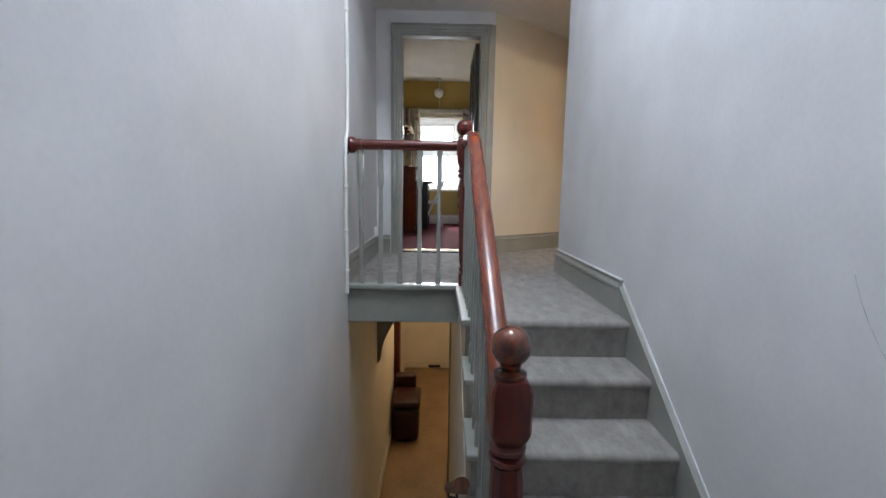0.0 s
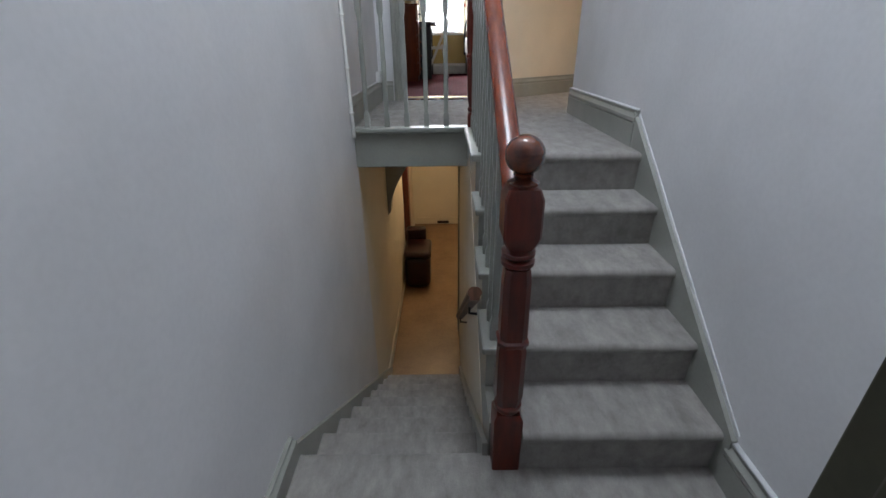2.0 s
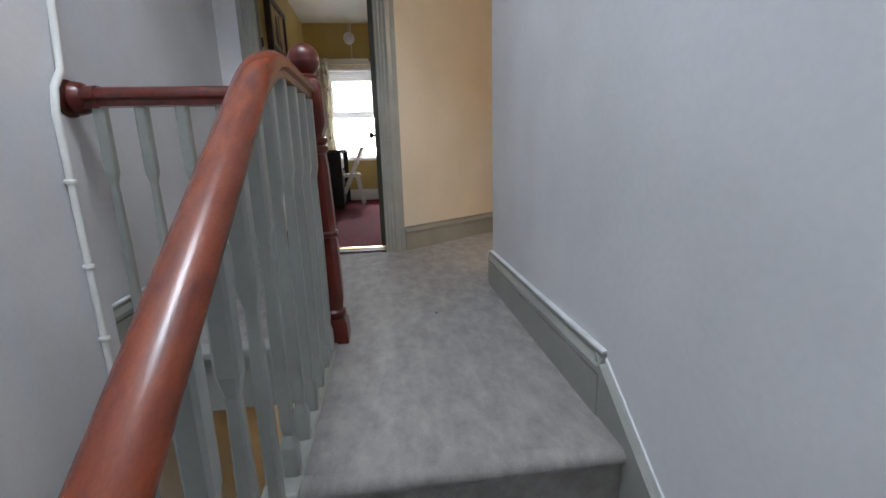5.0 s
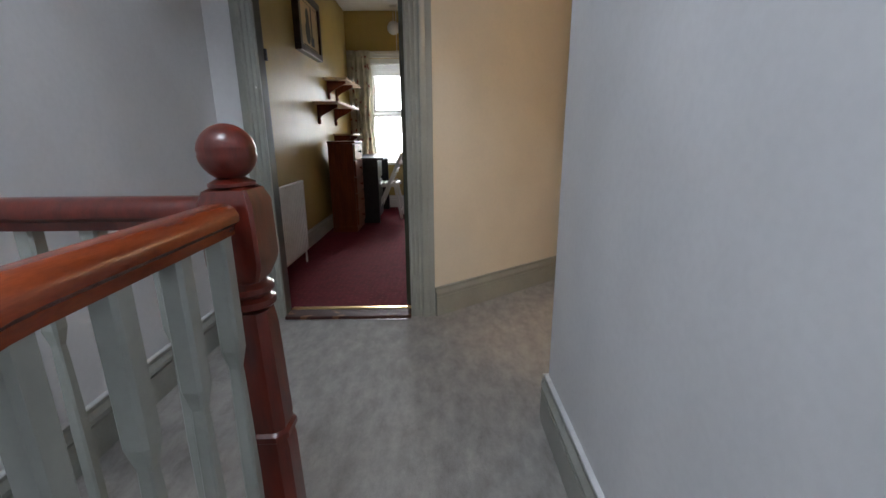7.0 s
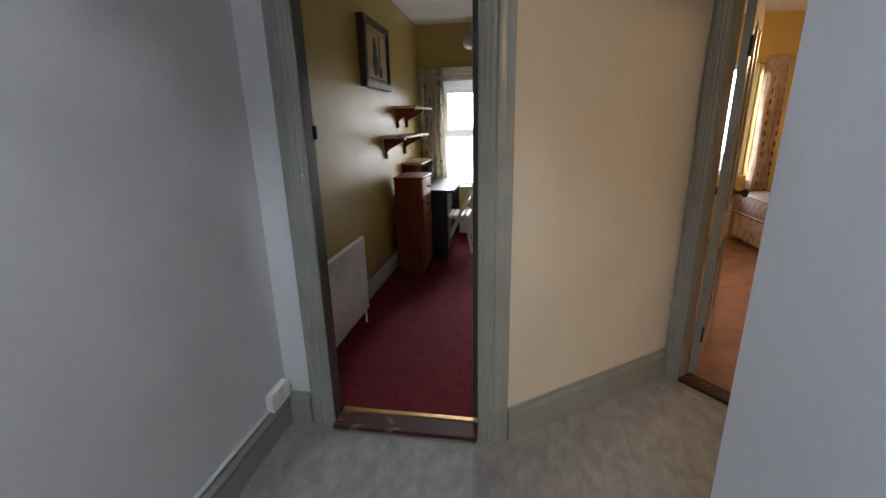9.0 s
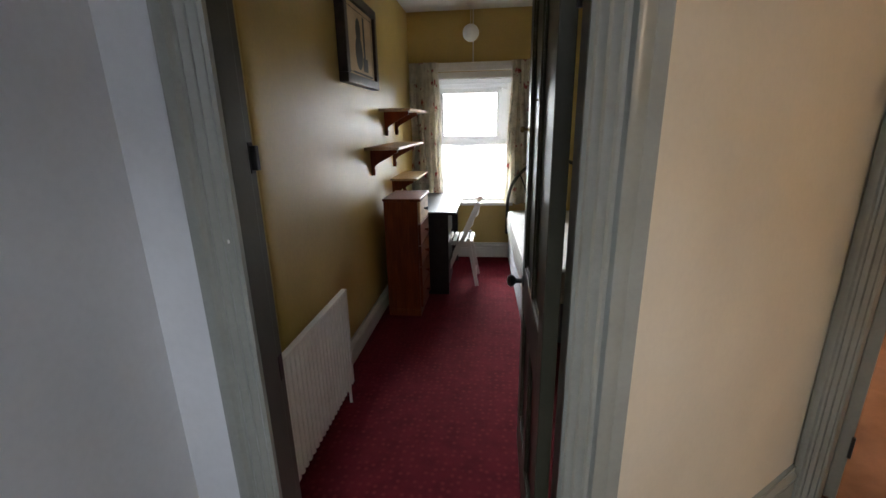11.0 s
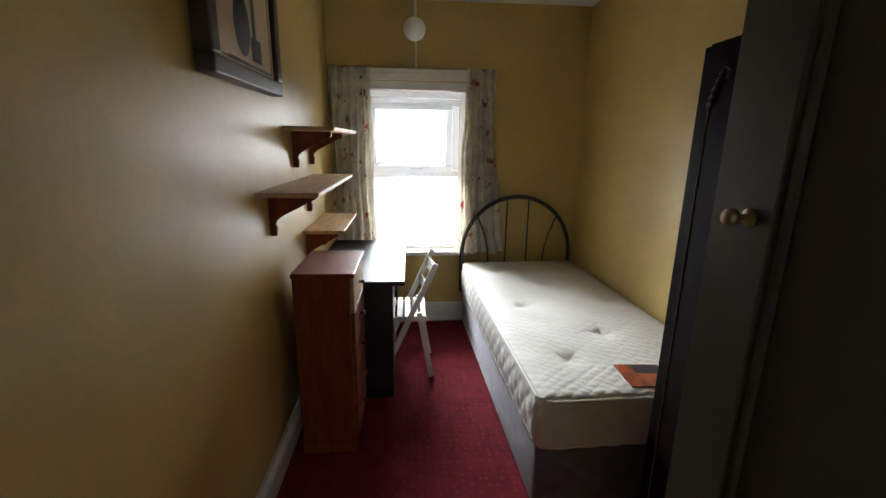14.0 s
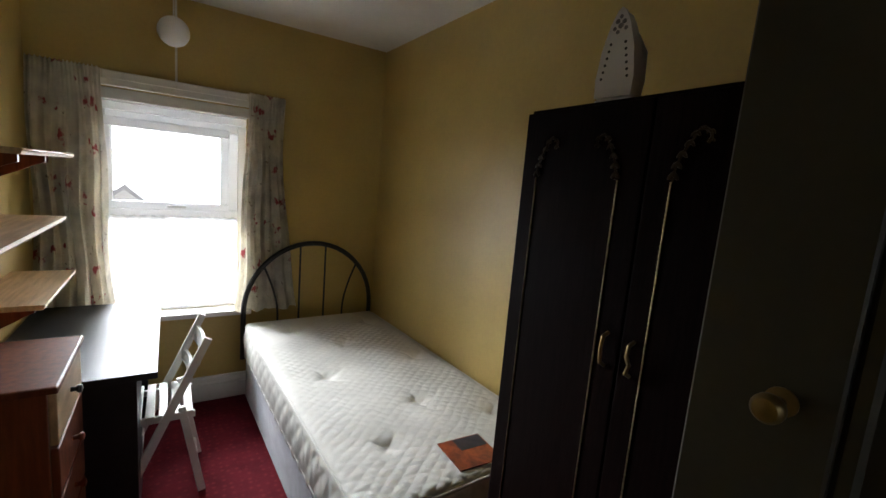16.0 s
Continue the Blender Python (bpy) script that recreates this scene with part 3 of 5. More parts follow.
def panel_door(name, at, rz, w, h, mat, label, knob=None, hinge=1, t=0.038, knobz=0.95, ks=1.0):
    """A four-panel door; the hinge is at its origin and the leaf goes along local x."""
    root = thing(name, label, "door", at, rz)
    bm = bmesh.new()
    st, rails = 0.1, [(0.0, 0.2), (0.70, 0.885), (h - 0.11, h)]
    add_box(bm, 0, st, 0, t, 0, h, 0.002, 1)
    add_box(bm, w - st, w, 0, t, 0, h, 0.002, 1)
    for a, b in rails:
        add_box(bm, st, w - st, 0, t, a, b, 0.002, 1)
    for a, b in ((0.2, 0.70), (0.885, h - 0.11)):
        add_box(bm, w / 2 - 0.045, w / 2 + 0.045, 0, t, a, b, 0.002, 1)
    part("leaf_frame", bm, mat, root)
    for a, b in ((0.2, 0.70), (0.885, h - 0.11)):
        for x0, x1 in ((st, w / 2 - 0.045), (w / 2 + 0.045, w - st)):
            bm = box(x0, x1, t * 0.35, t * 0.65, a, b, 0)
            for s in (0, 1):
                y0, y1 = (t * 0.15, t * 0.35) if s == 0 else (t * 0.65, t * 0.85)
                for q in ((x0, x0 + 0.016, a, b), (x1 - 0.016, x1, a, b), (x0 + 0.016, x1 - 0.016, a, a + 0.016), (x0 + 0.016, x1 - 0.016, b - 0.016, b)):
                    add_box(bm, q[0], q[1], y0, y1, q[2], q[3], 0.004, 1)
            part("door_panel", bm, mat, root)
    if knob:
        for s in (-1, 1):
            y = 0 if s < 0 else t
            m = pose(w - 0.066, y, knobz, -90 * s) @ Matrix.Diagonal((ks, ks, ks * 1.15, 1))
            k = part("door_knob", lathe([(0.027, 0), (0.027, 0.004), (0.011, 0.008), (0.010, 0.03), (0.02, 0.036), (0.027, 0.046), (0.027, 0.056), (0.02, 0.064), (0.006, 0.067)], 20, m), knob, root, "", True)
        bm = box(w - 0.0005, w + 0.002, t * 0.25, t * 0.75, knobz - 0.07 * ks, knobz + 0.07 * ks, 0.0005)
        part("latch_plate", bm, knob, root)
    for z in (0.25, h - 0.25):
        part("hinge", lathe([(0.006, z - 0.045), (0.006, z + 0.045)], 8, pose(-0.006, 0, 0)), BLACKMETAL, root)
    return root


# ---- staircase ----
TREAD = 0.2325
stairs = thing("staircase", "carpeted staircase with varnished handrail and white balusters", "staircase")


def carpet_step(name, y_nose, z, depth, x0, x1, parent, down=RISE):
    """One carpeted step: riser, rounded nosing, tread."""
    r = 0.02
    pts = [(y_nose + depth, z - down - 0.02), (y_nose + depth, z), (y_nose + r, z)]
    for i in range(1, 7):
        a = math.pi / 2 + math.pi * i / 6 * 0.92
        pts.append((y_nose + r + r * math.cos(a), z - r + r * math.sin(a)))
    pts += [(y_nose + 0.016, z - 2 * r - 0.006), (y_nose + 0.02, z - down - 0.02)]
    bm = prism(pts, "x", x0, x1)
    return part(name, bm, CARPET, parent, "", True)


for k in range(5):
    carpet_step("carpeted_step", -TREAD * k, -RISE * k, TREAD + 0.045 if k else 0.05, -0.642 if k == 4 else -0.712, 0.0, stairs)
part("carpet_return", box(-0.712, -0.642, -0.825, -0.66, LOW, -RISE * 4 - 0.001, 0.0), CARPET, stairs)
# the wall string of the upper flight and its rounded cap
slope = RISE / TREAD
pts = [(0.16, 0.160), (0.14, 0.138), (-0.96, 0.138 - 1.10 * slope - 0.005), (-0.96, LOW - 0.02), (-0.80, LOW - 0.02), (0.16, -0.15)]
part("wall_string", prism(pts, "x", 0.0, XR - 0.001), TRIM, stairs, "grey painted wall string")
cap = [(-0.004, 0), (0.022, 0), (0.022, 0.016), (0.008, 0.024), (-0.004, 0.016)]
part("string_cap", sweep([(XR, 0.15, 0.140), (XR, -0.95, 0.140 - 1.10 * slope)], [(a - 0.018, b) for a, b in cap]), PALE_LINE, stairs, "pale moulded string cap", True)
# the cut outer string with its returned nosings
pts = [(0.735, -0.012), (0.735, -0.215), (0.62, -0.235)]
pts += [(-0.85, -0.235 - 1.45 * slope), (-0.85, -RISE * 4 - 0.026)]
for k in range(3, -1, -1):
    pts += [(-TREAD * k + 0.02, -RISE * (k + 1) - 0.026), (-TREAD * k + 0.02, -RISE * k - 0.026)]
bm = prism(pts, "x", -0.742, -0.712)
part("outer_string", bm, TRIM, stairs, "grey painted cut string")
for k in range(1, 4):
    part("return_nosing", box(-0.760, -0.700, max(-0.84, -TREAD * k - 0.012), -TREAD * (k - 1) + 0.01, -RISE * k - 0.026, -RISE * k + 0.004, 0.008), TRIM, stairs, "grey tread return nosing")
part("return_nosing", box(-0.765, -0.690, -0.012, 0.70, -0.026, 0.006, 0.008), TRIM, stairs, "grey landing edge nosing")
part("fascia_board", box(XL, -0.742, 0.722, 0.744, -0.235, -0.024, 0.003), TRIM, stairs, "grey painted fascia below the landing edge")
part("landing_nosing", box(XL, -0.69, 0.690, 0.775, -0.024, 0.008, 0.009), TRIM_PALE, stairs, "pale rounded nosing of the landing")


def newel(x, y, z0, zball, block, base_h, mat, ball_mat):
    p = thing("newel_post", "", "")
    for k in ("label", "category"):
        if k in p:
            del p[k]
    p.parent = stairs
    b0, b1 = block
    h = 0.046
    bm = bmesh.new()
    add_squares(bm, [(h, z0), (h, z0 + base_h - 0.02), (h * 0.8, z0 + base_h)], 0.08, (x, y))
    part("base_block", bm, mat, p, "", True)
    s0, s1 = z0 + base_h, b0 - 0.05
    m = pose(x, y, 0)
    mid = s0 + (s1 - s0) * 0.52
    prof = [(0.036, s0), (0.044, s0 + 0.012), (0.044, s0 + 0.024), (0.034, s0 + 0.034), (0.040, s0 + 0.05), (0.041, mid - 0.03), (0.038, mid - 0.012), (0.046, mid), (0.038, mid + 0.012), (0.040, mid + 0.03), (0.034, s1 - 0.01), (0.046, s1), (0.046, s1 + 0.012), (0.036, s1 + 0.018), (0.046, s1 + 0.028), (0.046, s1 + 0.038), (0.034, b0 - 0.004), (0.034, b0)]
    bm = lathe(prof[:4], 20, m)
    add_lathe(bm, prof[10:], 20, m)
    add_squares(bm, [(0.034, s0 + 0.03), (0.041, s0 + 0.07), (0.041, mid - 0.03), (0.038, mid - 0.012), (0.045, mid - 0.006), (0.045, mid + 0.006), (0.038, mid + 0.012), (0.040, mid + 0.03), (0.038, s1 - 0.05), (0.034, s1 - 0.012)], 0.42, (x, y))
    part("turned_shaft", bm, mat, p, "", True)
    bm = bmesh.new()
    add_squares(bm, [(h * 0.72, b0), (h * 1.0, b0 + 0.028), (h * 1.06, b0 + 0.04), (h * 1.06, b1 - 0.03), (h * 0.86, b1 - 0.006), (h * 0.62, b1)], 0.12, (x, y))
    part("top_block", bm, mat, p, "", True)
    r = 0.049
    nz = zball - r
    prof = [(0.040, b1), (0.040, b1 + 0.006), (0.024, b1 + 0.014), (0.021, (b1 + nz) / 2), (0.026, nz + 0.002)] + [(q, z) if abs(z - zball) > 1e-4 else (q * 0.965, z) for q, z in ball_prof(r, zball, 28)[4:]]
    part("ball_finial", lathe(prof, 28, m), ball_mat, p, "turned ball finial, varnish rubbed on top", True)
    return p


upper_newel = newel(-0.708, 0.735, -0.03, 0.953, (0.72, 0.895), 0.12, NEWEL, NEWEL)
upper_newel.matrix_world = Matrix.Translation((-0.698, 0.735, 0)) @ pose(0, 0, 0, 0, -1.6, 0) @ Matrix.Translation((0.708, -0.735, 0))
newel(-0.690, -0.872, LOW, 0.207, (-0.035, 0.135), 0.24, NEWEL, NEWEL_WORN)

hr = [(-0.022, -0.026), (0.022, -0.026), (0.024, -0.010), (0.033, -0.002), (0.034, 0.010), (0.026, 0.024), (0.012, 0.031), (-0.012, 0.031), (-0.026, 0.024), (-0.034, 0.010), (-0.033, -0.002), (-0.024, -0.010)]
RAILZ, RX = 0.845, -0.705
Y_TOP = 0.185


def rail_z(y):
    """The height of the raking handrail with its eased top."""
    s = slope * 0.985
    z = RAILZ - s * (Y_TOP - y)
    w = 0.12
    if y > Y_TOP + w:
        return RAILZ
    if y < Y_TOP - w:
        return z
    u = (y - (Y_TOP - w)) / (2 * w)
    return (RAILZ - s * w) + s * 2 * w * (u - u * u / 2)


path = [(RX - 0.012 * max(0.0, min(1.0, (y + 0.8) / 1.5)), y, rail_z(y)) for y in [-0.835 + 0.03 * i for i in range(51)]]
part("handrail", sweep(path, [(c * 0.94, d * 0.92) for c, d in hr]), RAIL, stairs, "varnished red-brown handrail, worn on top", True)
part("landing_handrail", sweep([(-0.755, 0.735, RAILZ), (-1.34, 0.735, RAILZ)], hr), NEWEL, stairs, "", True)
ros = lathe([(0.055, 0), (0.055, 0.012), (0.042, 0.018), (0.050, 0.03), (0.046, 0.05), (0.034, 0.062)], 20, pose(XL, 0.735, RAILZ, 0, 90, 0))
part("wall_rosette", ros, NEWEL, stairs, "turned dark wooden wall rosette", True)
part("rail_end", sweep([(-1.335, 0.735, RAILZ), (XL + 0.04, 0.735, RAILZ - 0.004)], [(a * 1.15, b * 1.15) for a, b in hr]), NEWEL, stairs, "", True)


def baluster(x, y, z0, z1):
    h = z1 - z0
    bm = bmesh.new()
    rows = [(0.0165, 0), (0.0165, 0.07), (0.010, 0.095), (0.0125, 0.12), (0.013, h * 0.45), (0.0105, h - 0.27), (0.0095, h - 0.235), (0.0165, h - 0.20), (0.0168, h)]
    add_squares(bm, [(w, z0 + z) for w, z in rows], 0.3, (x, y))
    return part("baluster", bm, TRIM_PALE, stairs)


for i in range(5):
    baluster(-1.343 + 0.118 * i, 0.735, 0.006, RAILZ - 0.024)
for i in range(12):
    y = 0.64 - 0.117 * i
    k = max(0, math.ceil(-y / TREAD)) if y < 0 else 0
    baluster(RX - 0.008, y, -RISE * k + 0.002, rail_z(y) - 0.022)

# lower flight
lower = thing("lower_staircase", "grey carpeted flight down to the hall", "staircase")
for k in range(9):
    st = carpet_step("carpeted_step", 0.84 - 0.24 * k, LOW - RISE * k, 0.27 if k else 0.022, XL + 0.02, -0.765, lower)
    st.data.transform(Matrix.Diagonal((1, -1, 1, 1)))
    st.data.flip_normals()
bm = bmesh.new()
y0, z0, y1, z1 = -0.86, LOW + 0.06, 1.33, LOW + 0.06 - 2.19 * RISE / 0.24
add_prism(bm, [(y0, z0), (y1, z1), (y1, HALLZ), (1.2, HALLZ), (y0, z0 - 0.3)], "x", XL + 0.001, XL + 0.02)
part("wall_string", bm, TRIM, lower, "grey painted wall string")
part("outer_string", prism([(y0, z0), (y1, z1), (y1, HALLZ), (1.2, HALLZ), (y0, z0 - 0.3)], "x", -0.765, -0.746), TRIM, lower, "grey painted string")
hallrail = thing("hall_handrail", "worn brown wooden handrail on the lower stair wall", "handrail")
hz = [(-0.79, y, -0.20 - (y + 0.82) * 0.757) for y in (-0.70, -0.2, 0.3, 0.62)]
part("rail", sweep(hz, [(c * 0.72, d * 0.8) for c, d in hr]), OLDRAIL, hallrail, "", True)
for y in (-0.45, 0.45):
    z = -0.20 - (y + 0.82) * 0.757
    part("bracket", sweep([(-0.747, y, z - 0.06), (-0.79, y, z - 0.055), (-0.79, y, z - 0.018)], circle(0.006, 8), Vector((0, 1, 0))), BLACKMETAL, hallrail)

# pipe and clips on the stair wall
pipe = thing("surface_pipe", "thin white painted pipe clipped to the stair wall", "pipe")
part("pipe_run", sweep([(XL + 0.012, 0.742, 2.19), (XL + 0.012, 0.738, 1.15), (XL + 0.014, 0.722, 1.02), (XL + 0.014, 0.712, 0.92), (XL + 0.012, 0.675, 0.87), (XL + 0.012, 0.660, 0.80), (XL + 0.012, 0.658, -0.04)], circle(0.011, 10), Vector((1, 0, 0))), WHITE, pipe, "", True)
for z in (0.10, 0.34, 0.60, 1.6):
    part("pipe_clip", lathe([(0.013, z - 0.008), (0.0165, z - 0.004), (0.0165, z + 0.004), (0.013, z + 0.008)], 12, pose(XL + 0.012, 0.659 if z < 0.9 else 0.74, 0)), WHITE, pipe)


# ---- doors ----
bd = panel_door("bedroom_door", (OPEN1 + 0.004, BY0 + 0.016, 0.012), 89.8, 0.748, 1.945, DOORPAINT, "olive grey panelled door, darkened for weak light, open into the bedroom", knob=DULLBRASS, knobz=1.412, ks=0.42)
part("lower_knob", lathe([(0.024, 0), (0.024, 0.004), (0.010, 0.008), (0.010, 0.03), (0.022, 0.04), (0.026, 0.052), (0.018, 0.064), (0.005, 0.067)], 20, pose(0.69, 0.038, 0.815, -90)), BLACKMETAL, bd, "black door knob", True)
part("hook_plate", box(0.353, 0.369, 0.0385, 0.0402, 1.492, 1.526, 0.001), TRIM_PALE, bd, "pale worn hook plate")
part("hook", box(0.358, 0.364, 0.0402, 0.047, 1.495, 1.501, 0.001), DULLBRASS, bd)
hinge2 = DIAG1 + SIDE_DIR * (S0 + 0.030) + Vector((0.756, 0.654, 0)) * 0.118
panel_door("side_bedroom_door", (hinge2.x, hinge2.y, 0.012), 62, 0.68, 1.95, TRIM, "grey panelled door, open into the side room", knob=BLACKMETAL)
lining("lining_half_landing", pose(-0.924, -1.762, LOW), 0.676, 1.97, 0.109, DOORPAINT, "olive door lining, its unlit look put into dark paint")

# ---- bedroom ----
bed = thing("single_bed", "single divan bed with bare quilted mattress and metal headboard", "bed")
MX0, MX1, MY0, MY1 = -0.522, 0.40, 3.93, 5.895
part("divan_base", box(MX0 + 0.01, MX1 - 0.005, MY0 + 0.03, MY1 - 0.01, 0.03, 0.335, 0.02, 3), GREYFABRIC, bed, "grey velour divan base", True)
for x in (MX0 + 0.08, MX1 - 0.08):
    for y in (MY0 + 0.12, MY1 - 0.1):
        part("foot", lathe([(0.02, 0.005), (0.024, 0.035)], 12, pose(x, y, 0)), BLACKMETAL, bed)


def mattress(name, x0, x1, y0, y1, z0, z1, mat, parent, tufts):
    """A soft slab with rounded edges, tuft hollows and a quilted relief."""
    nx, ny, nz = 150, 320, 18
    bm = bmesh.new()
    w, d, h, cx, cy = x1 - x0, y1 - y0, z1 - z0, (x0 + x1) / 2, (y0 + y1) / 2
    r = 0.045

    def top(x, y):
        z = z1
        for tx, ty in tufts:
            q = ((x - tx) ** 2 + (y - ty) ** 2) ** 0.5
            z -= 0.017 * math.exp(-(q / 0.04) ** 2) + 0.009 * math.exp(-(q / 0.11) ** 2)
            if q < 0.26:
                th = math.atan2(y - ty, x - tx)
                z -= 0.0042 * math.exp(-(q / 0.10) ** 2) * (1 - math.exp(-(q / 0.03) ** 2)) * max(0.0, math.sin(4 * th + 9 * tx + 3 * ty + 0.8 * math.sin(q * 30))) ** 3
        u, v = x * 118, y * 118
        soft = max(0.25, min(1.0, 0.75 + 1.1 * noise.noise(Vector((x * 2.3, y * 2.3, 4)))))
        u, v = u + 1.1 * noise.noise(Vector((x * 9, y * 9, 1))), v + 1.1 * noise.noise(Vector((x * 9, y * 9, 7)))
        z += 0.0042 * soft * abs(math.sin((u * 0.8 + v) / 2 + 0.6 * math.sin(u * 0.5)) * math.sin((u * 0.8 - v) / 2)) ** 0.45
        z += 0.004 * noise.noise(Vector((x * 5, y * 5, 0)))
        return z
    grid = []
    for j in range(ny + 1):
        row = []
        for i in range(nx + 1):
            x, y = x0 + w * i / nx, y0 + d * j / ny
            e = min(x - x0, x1 - x, y - y0, y1 - y)
            z = top(x, y)
            if e < r:
                z -= r * 0.5 * (1 - math.sqrt(max(0, 1 - (1 - e / r) ** 2)))
            ex, ey = max(0, abs(x - cx) - (w / 2 - 0.06)), max(0, abs(y - cy) - (d / 2 - 0.06))
            q = (ex * ex + ey * ey) ** 0.5
            if q > 0.06:
                x, y = x - math.copysign(ex * (1 - 0.06 / q), x - cx), y - math.copysign(ey * (1 - 0.06 / q), y - cy)
            row.append(bm.verts.new((x, y, z)))
        grid.append(row)
    for j in range(ny):
        for i in range(nx):
            bm.faces.new((grid[j][i], grid[j][i + 1], grid[j + 1][i + 1], grid[j + 1][i]))
    ring = grid[0][:] + [g[-1] for g in grid[1:]] + grid[-1][-2::-1] + [g[0] for g in grid[-2:0:-1]]
    prev = ring
    cen = Vector((cx, cy, 0))
    for k in range(1, nz + 1):
        cur = []
        for s, v in enumerate(ring):
            f = k / nz
            z = v.co.z + (z0 - v.co.z) * f
            out = 0.010 * math.sin(math.pi * f) + 0.0055 * abs(math.sin(s * 0.18 + f * 4.7)) * abs(math.sin(s * 0.18 - f * 4.7))
            nd = Vector((math.copysign(1, v.co.x - cx) if abs(abs(v.co.x - cx) - w / 2) < 0.03 else 0, math.copysign(1, v.co.y - cy) if abs(abs(v.co.y - cy) - d / 2) < 0.03 else 0, 0))
            cur.append(bm.verts.new((v.co.x + nd.x * out, v.co.y + nd.y * out, z)))
        for s in range(len(ring)):
            t = (s + 1) % len(ring)
            bm.faces.new((prev[s], prev[t], cur[t], cur[s]))
        prev = cur
    bm.faces.new(prev)
    ob = part(name, bm, mat, parent, "white quilted mattress with tufted hollows", False)
    for f in ob.data.polygons:
        f.use_smooth = True
    return ob


TUFTS = [(-0.279, 4.244), (0.014, 4.506), (0.29, 4.26), (-0.292, 4.915), (0.269, 4.972), (-0.038, 5.32), (-0.290, 5.649), (0.26, 5.66)]
mat_ob = mattress("mattress", MX0, MX1, MY0, MY1, 0.335, 0.56, MATTRESS, bed, TUFTS)
loop = [(MX0 + 0.05, MY0), (MX1 - 0.05, MY0), (MX1, MY0 + 0.05), (MX1, MY1 - 0.05), (MX1 - 0.05, MY1), (MX0 + 0.05, MY1), (MX0, MY1 - 0.05), (MX0, MY0 + 0.05), (MX0 + 0.05, MY0)]
for z in (0.545, 0.35):
    part("piping", sweep([(x, y, z) for x, y in loop], circle(0.006, 6)), MATTRESS, mat_ob, "pale piped seam", True)
HX0, HX1, HY = -0.527, 0.385, 5.905
hc, hrx = (HX0 + HX1) / 2, (HX1 - HX0) / 2
arc = [(HX0, HY, 0.30), (HX0, HY, 0.62)] + [(hc - hrx * math.cos(math.pi * i / 24), HY, 0.62 + 0.475 * math.sin(math.pi * i / 24)) for i in range(1, 24)] + [(HX1, HY, 0.62), (HX1, HY, 0.30)]
hb = part("headboard", sweep(arc, circle(0.017, 12), Vector((0, 1, 0))), BLACKMETAL, bed, "arched black tubular metal headboard", True)
for dx in (-0.09, 0.09):
    part("headboard_bar", sweep([(hc + dx, HY, 0.35), (hc + dx, HY, 0.62 + 0.475 * math.sqrt(1 - (dx / hrx) ** 2))], circle(0.007, 8), Vector((0, 1, 0))), BLACKMETAL, hb, "", True)
for s in (-1, 1):
    zs = [0.35 + 0.06 * i for i in range(11)]
    part("headboard_bar", sweep([(hc + s * (0.235 + 0.55 * max(0.0, z - 0.6) ** 1.6), HY, z) for z in zs], circle(0.007, 8), Vector((0, 1, 0))), BLACKMETAL, hb, "", True)

hinge_bed = Matrix.Translation((MX0, MY1, 0))
bed.matrix_world = hinge_bed @ pose(0, 0, 0, 0, 0, 1.7) @ hinge_bed.inverted()

leaflet = thing("leaflet", "glossy orange and dark printed leaflet lying on the mattress", "leaflet", (0.02, 4.085, 0.567), -3)
part("sheet", box(-0.085, 0.105, -0.10, 0.075, -0.004, 0.001, 0.0), material("orange_print", (0.42, 0.09, 0.03), 0.35, var=0.25, scale=14, fine=60, bump=0.0, dark=(0.12, 0.03, 0.02)), leaflet)
part("printed_block", box(-0.02, 0.10, 0.0, 0.07, 0.001, 0.0018, 0.0), material("dark_print", (0.06, 0.05, 0.06), 0.35, var=0.25, scale=24, fine=60, bump=0.0, dark=(0.02, 0.02, 0.03)), leaflet)

# drawers
cab = thing("drawer_chest", "narrow stained pine chest of drawers against the wall", "chest of drawers")
CX0, CX1, CY0, CY1, CZ = -1.485, -1.212, 4.375, 4.80, 0.935
part("carcass", box(CX0, CX1 - 0.02, CY0 + 0.008, CY1 - 0.008, 0.0, CZ - 0.022, 0.003), PINE_DARK, cab)
part("chest_top", box(CX0 - 0.004, CX1 + 0.008, CY0 - 0.006, CY1 + 0.006, CZ - 0.022, CZ, 0.006), PINE_DARK, cab)
part("plinth", box(CX0 + 0.005, CX1 - 0.016, CY0 + 0.002, CY1 - 0.002, 0.0, 0.06, 0.003), PINE_DARK, cab)
for i in range(5):
    z0 = 0.075 + i * 0.168
    # Top drawer in paler pine, which holds the window light it reflects.
    d = part("drawer", box(CX1 - 0.02, CX1, CY0 + 0.02, CY1 - 0.02, z0, z0 + 0.158, 0.004), PINE_DARK if i < 4 else PINE, cab)
    part("drawer_knob", lathe([(0.008, 0), (0.007, 0.012), (0.014, 0.02), (0.013, 0.028), (0.004, 0.031)], 14, pose(CX1, (CY0 + CY1) / 2, z0 + 0.08, 0, 90, 0)), PINE_DARK if i < 4 else BLACKMETAL, d, "", True)

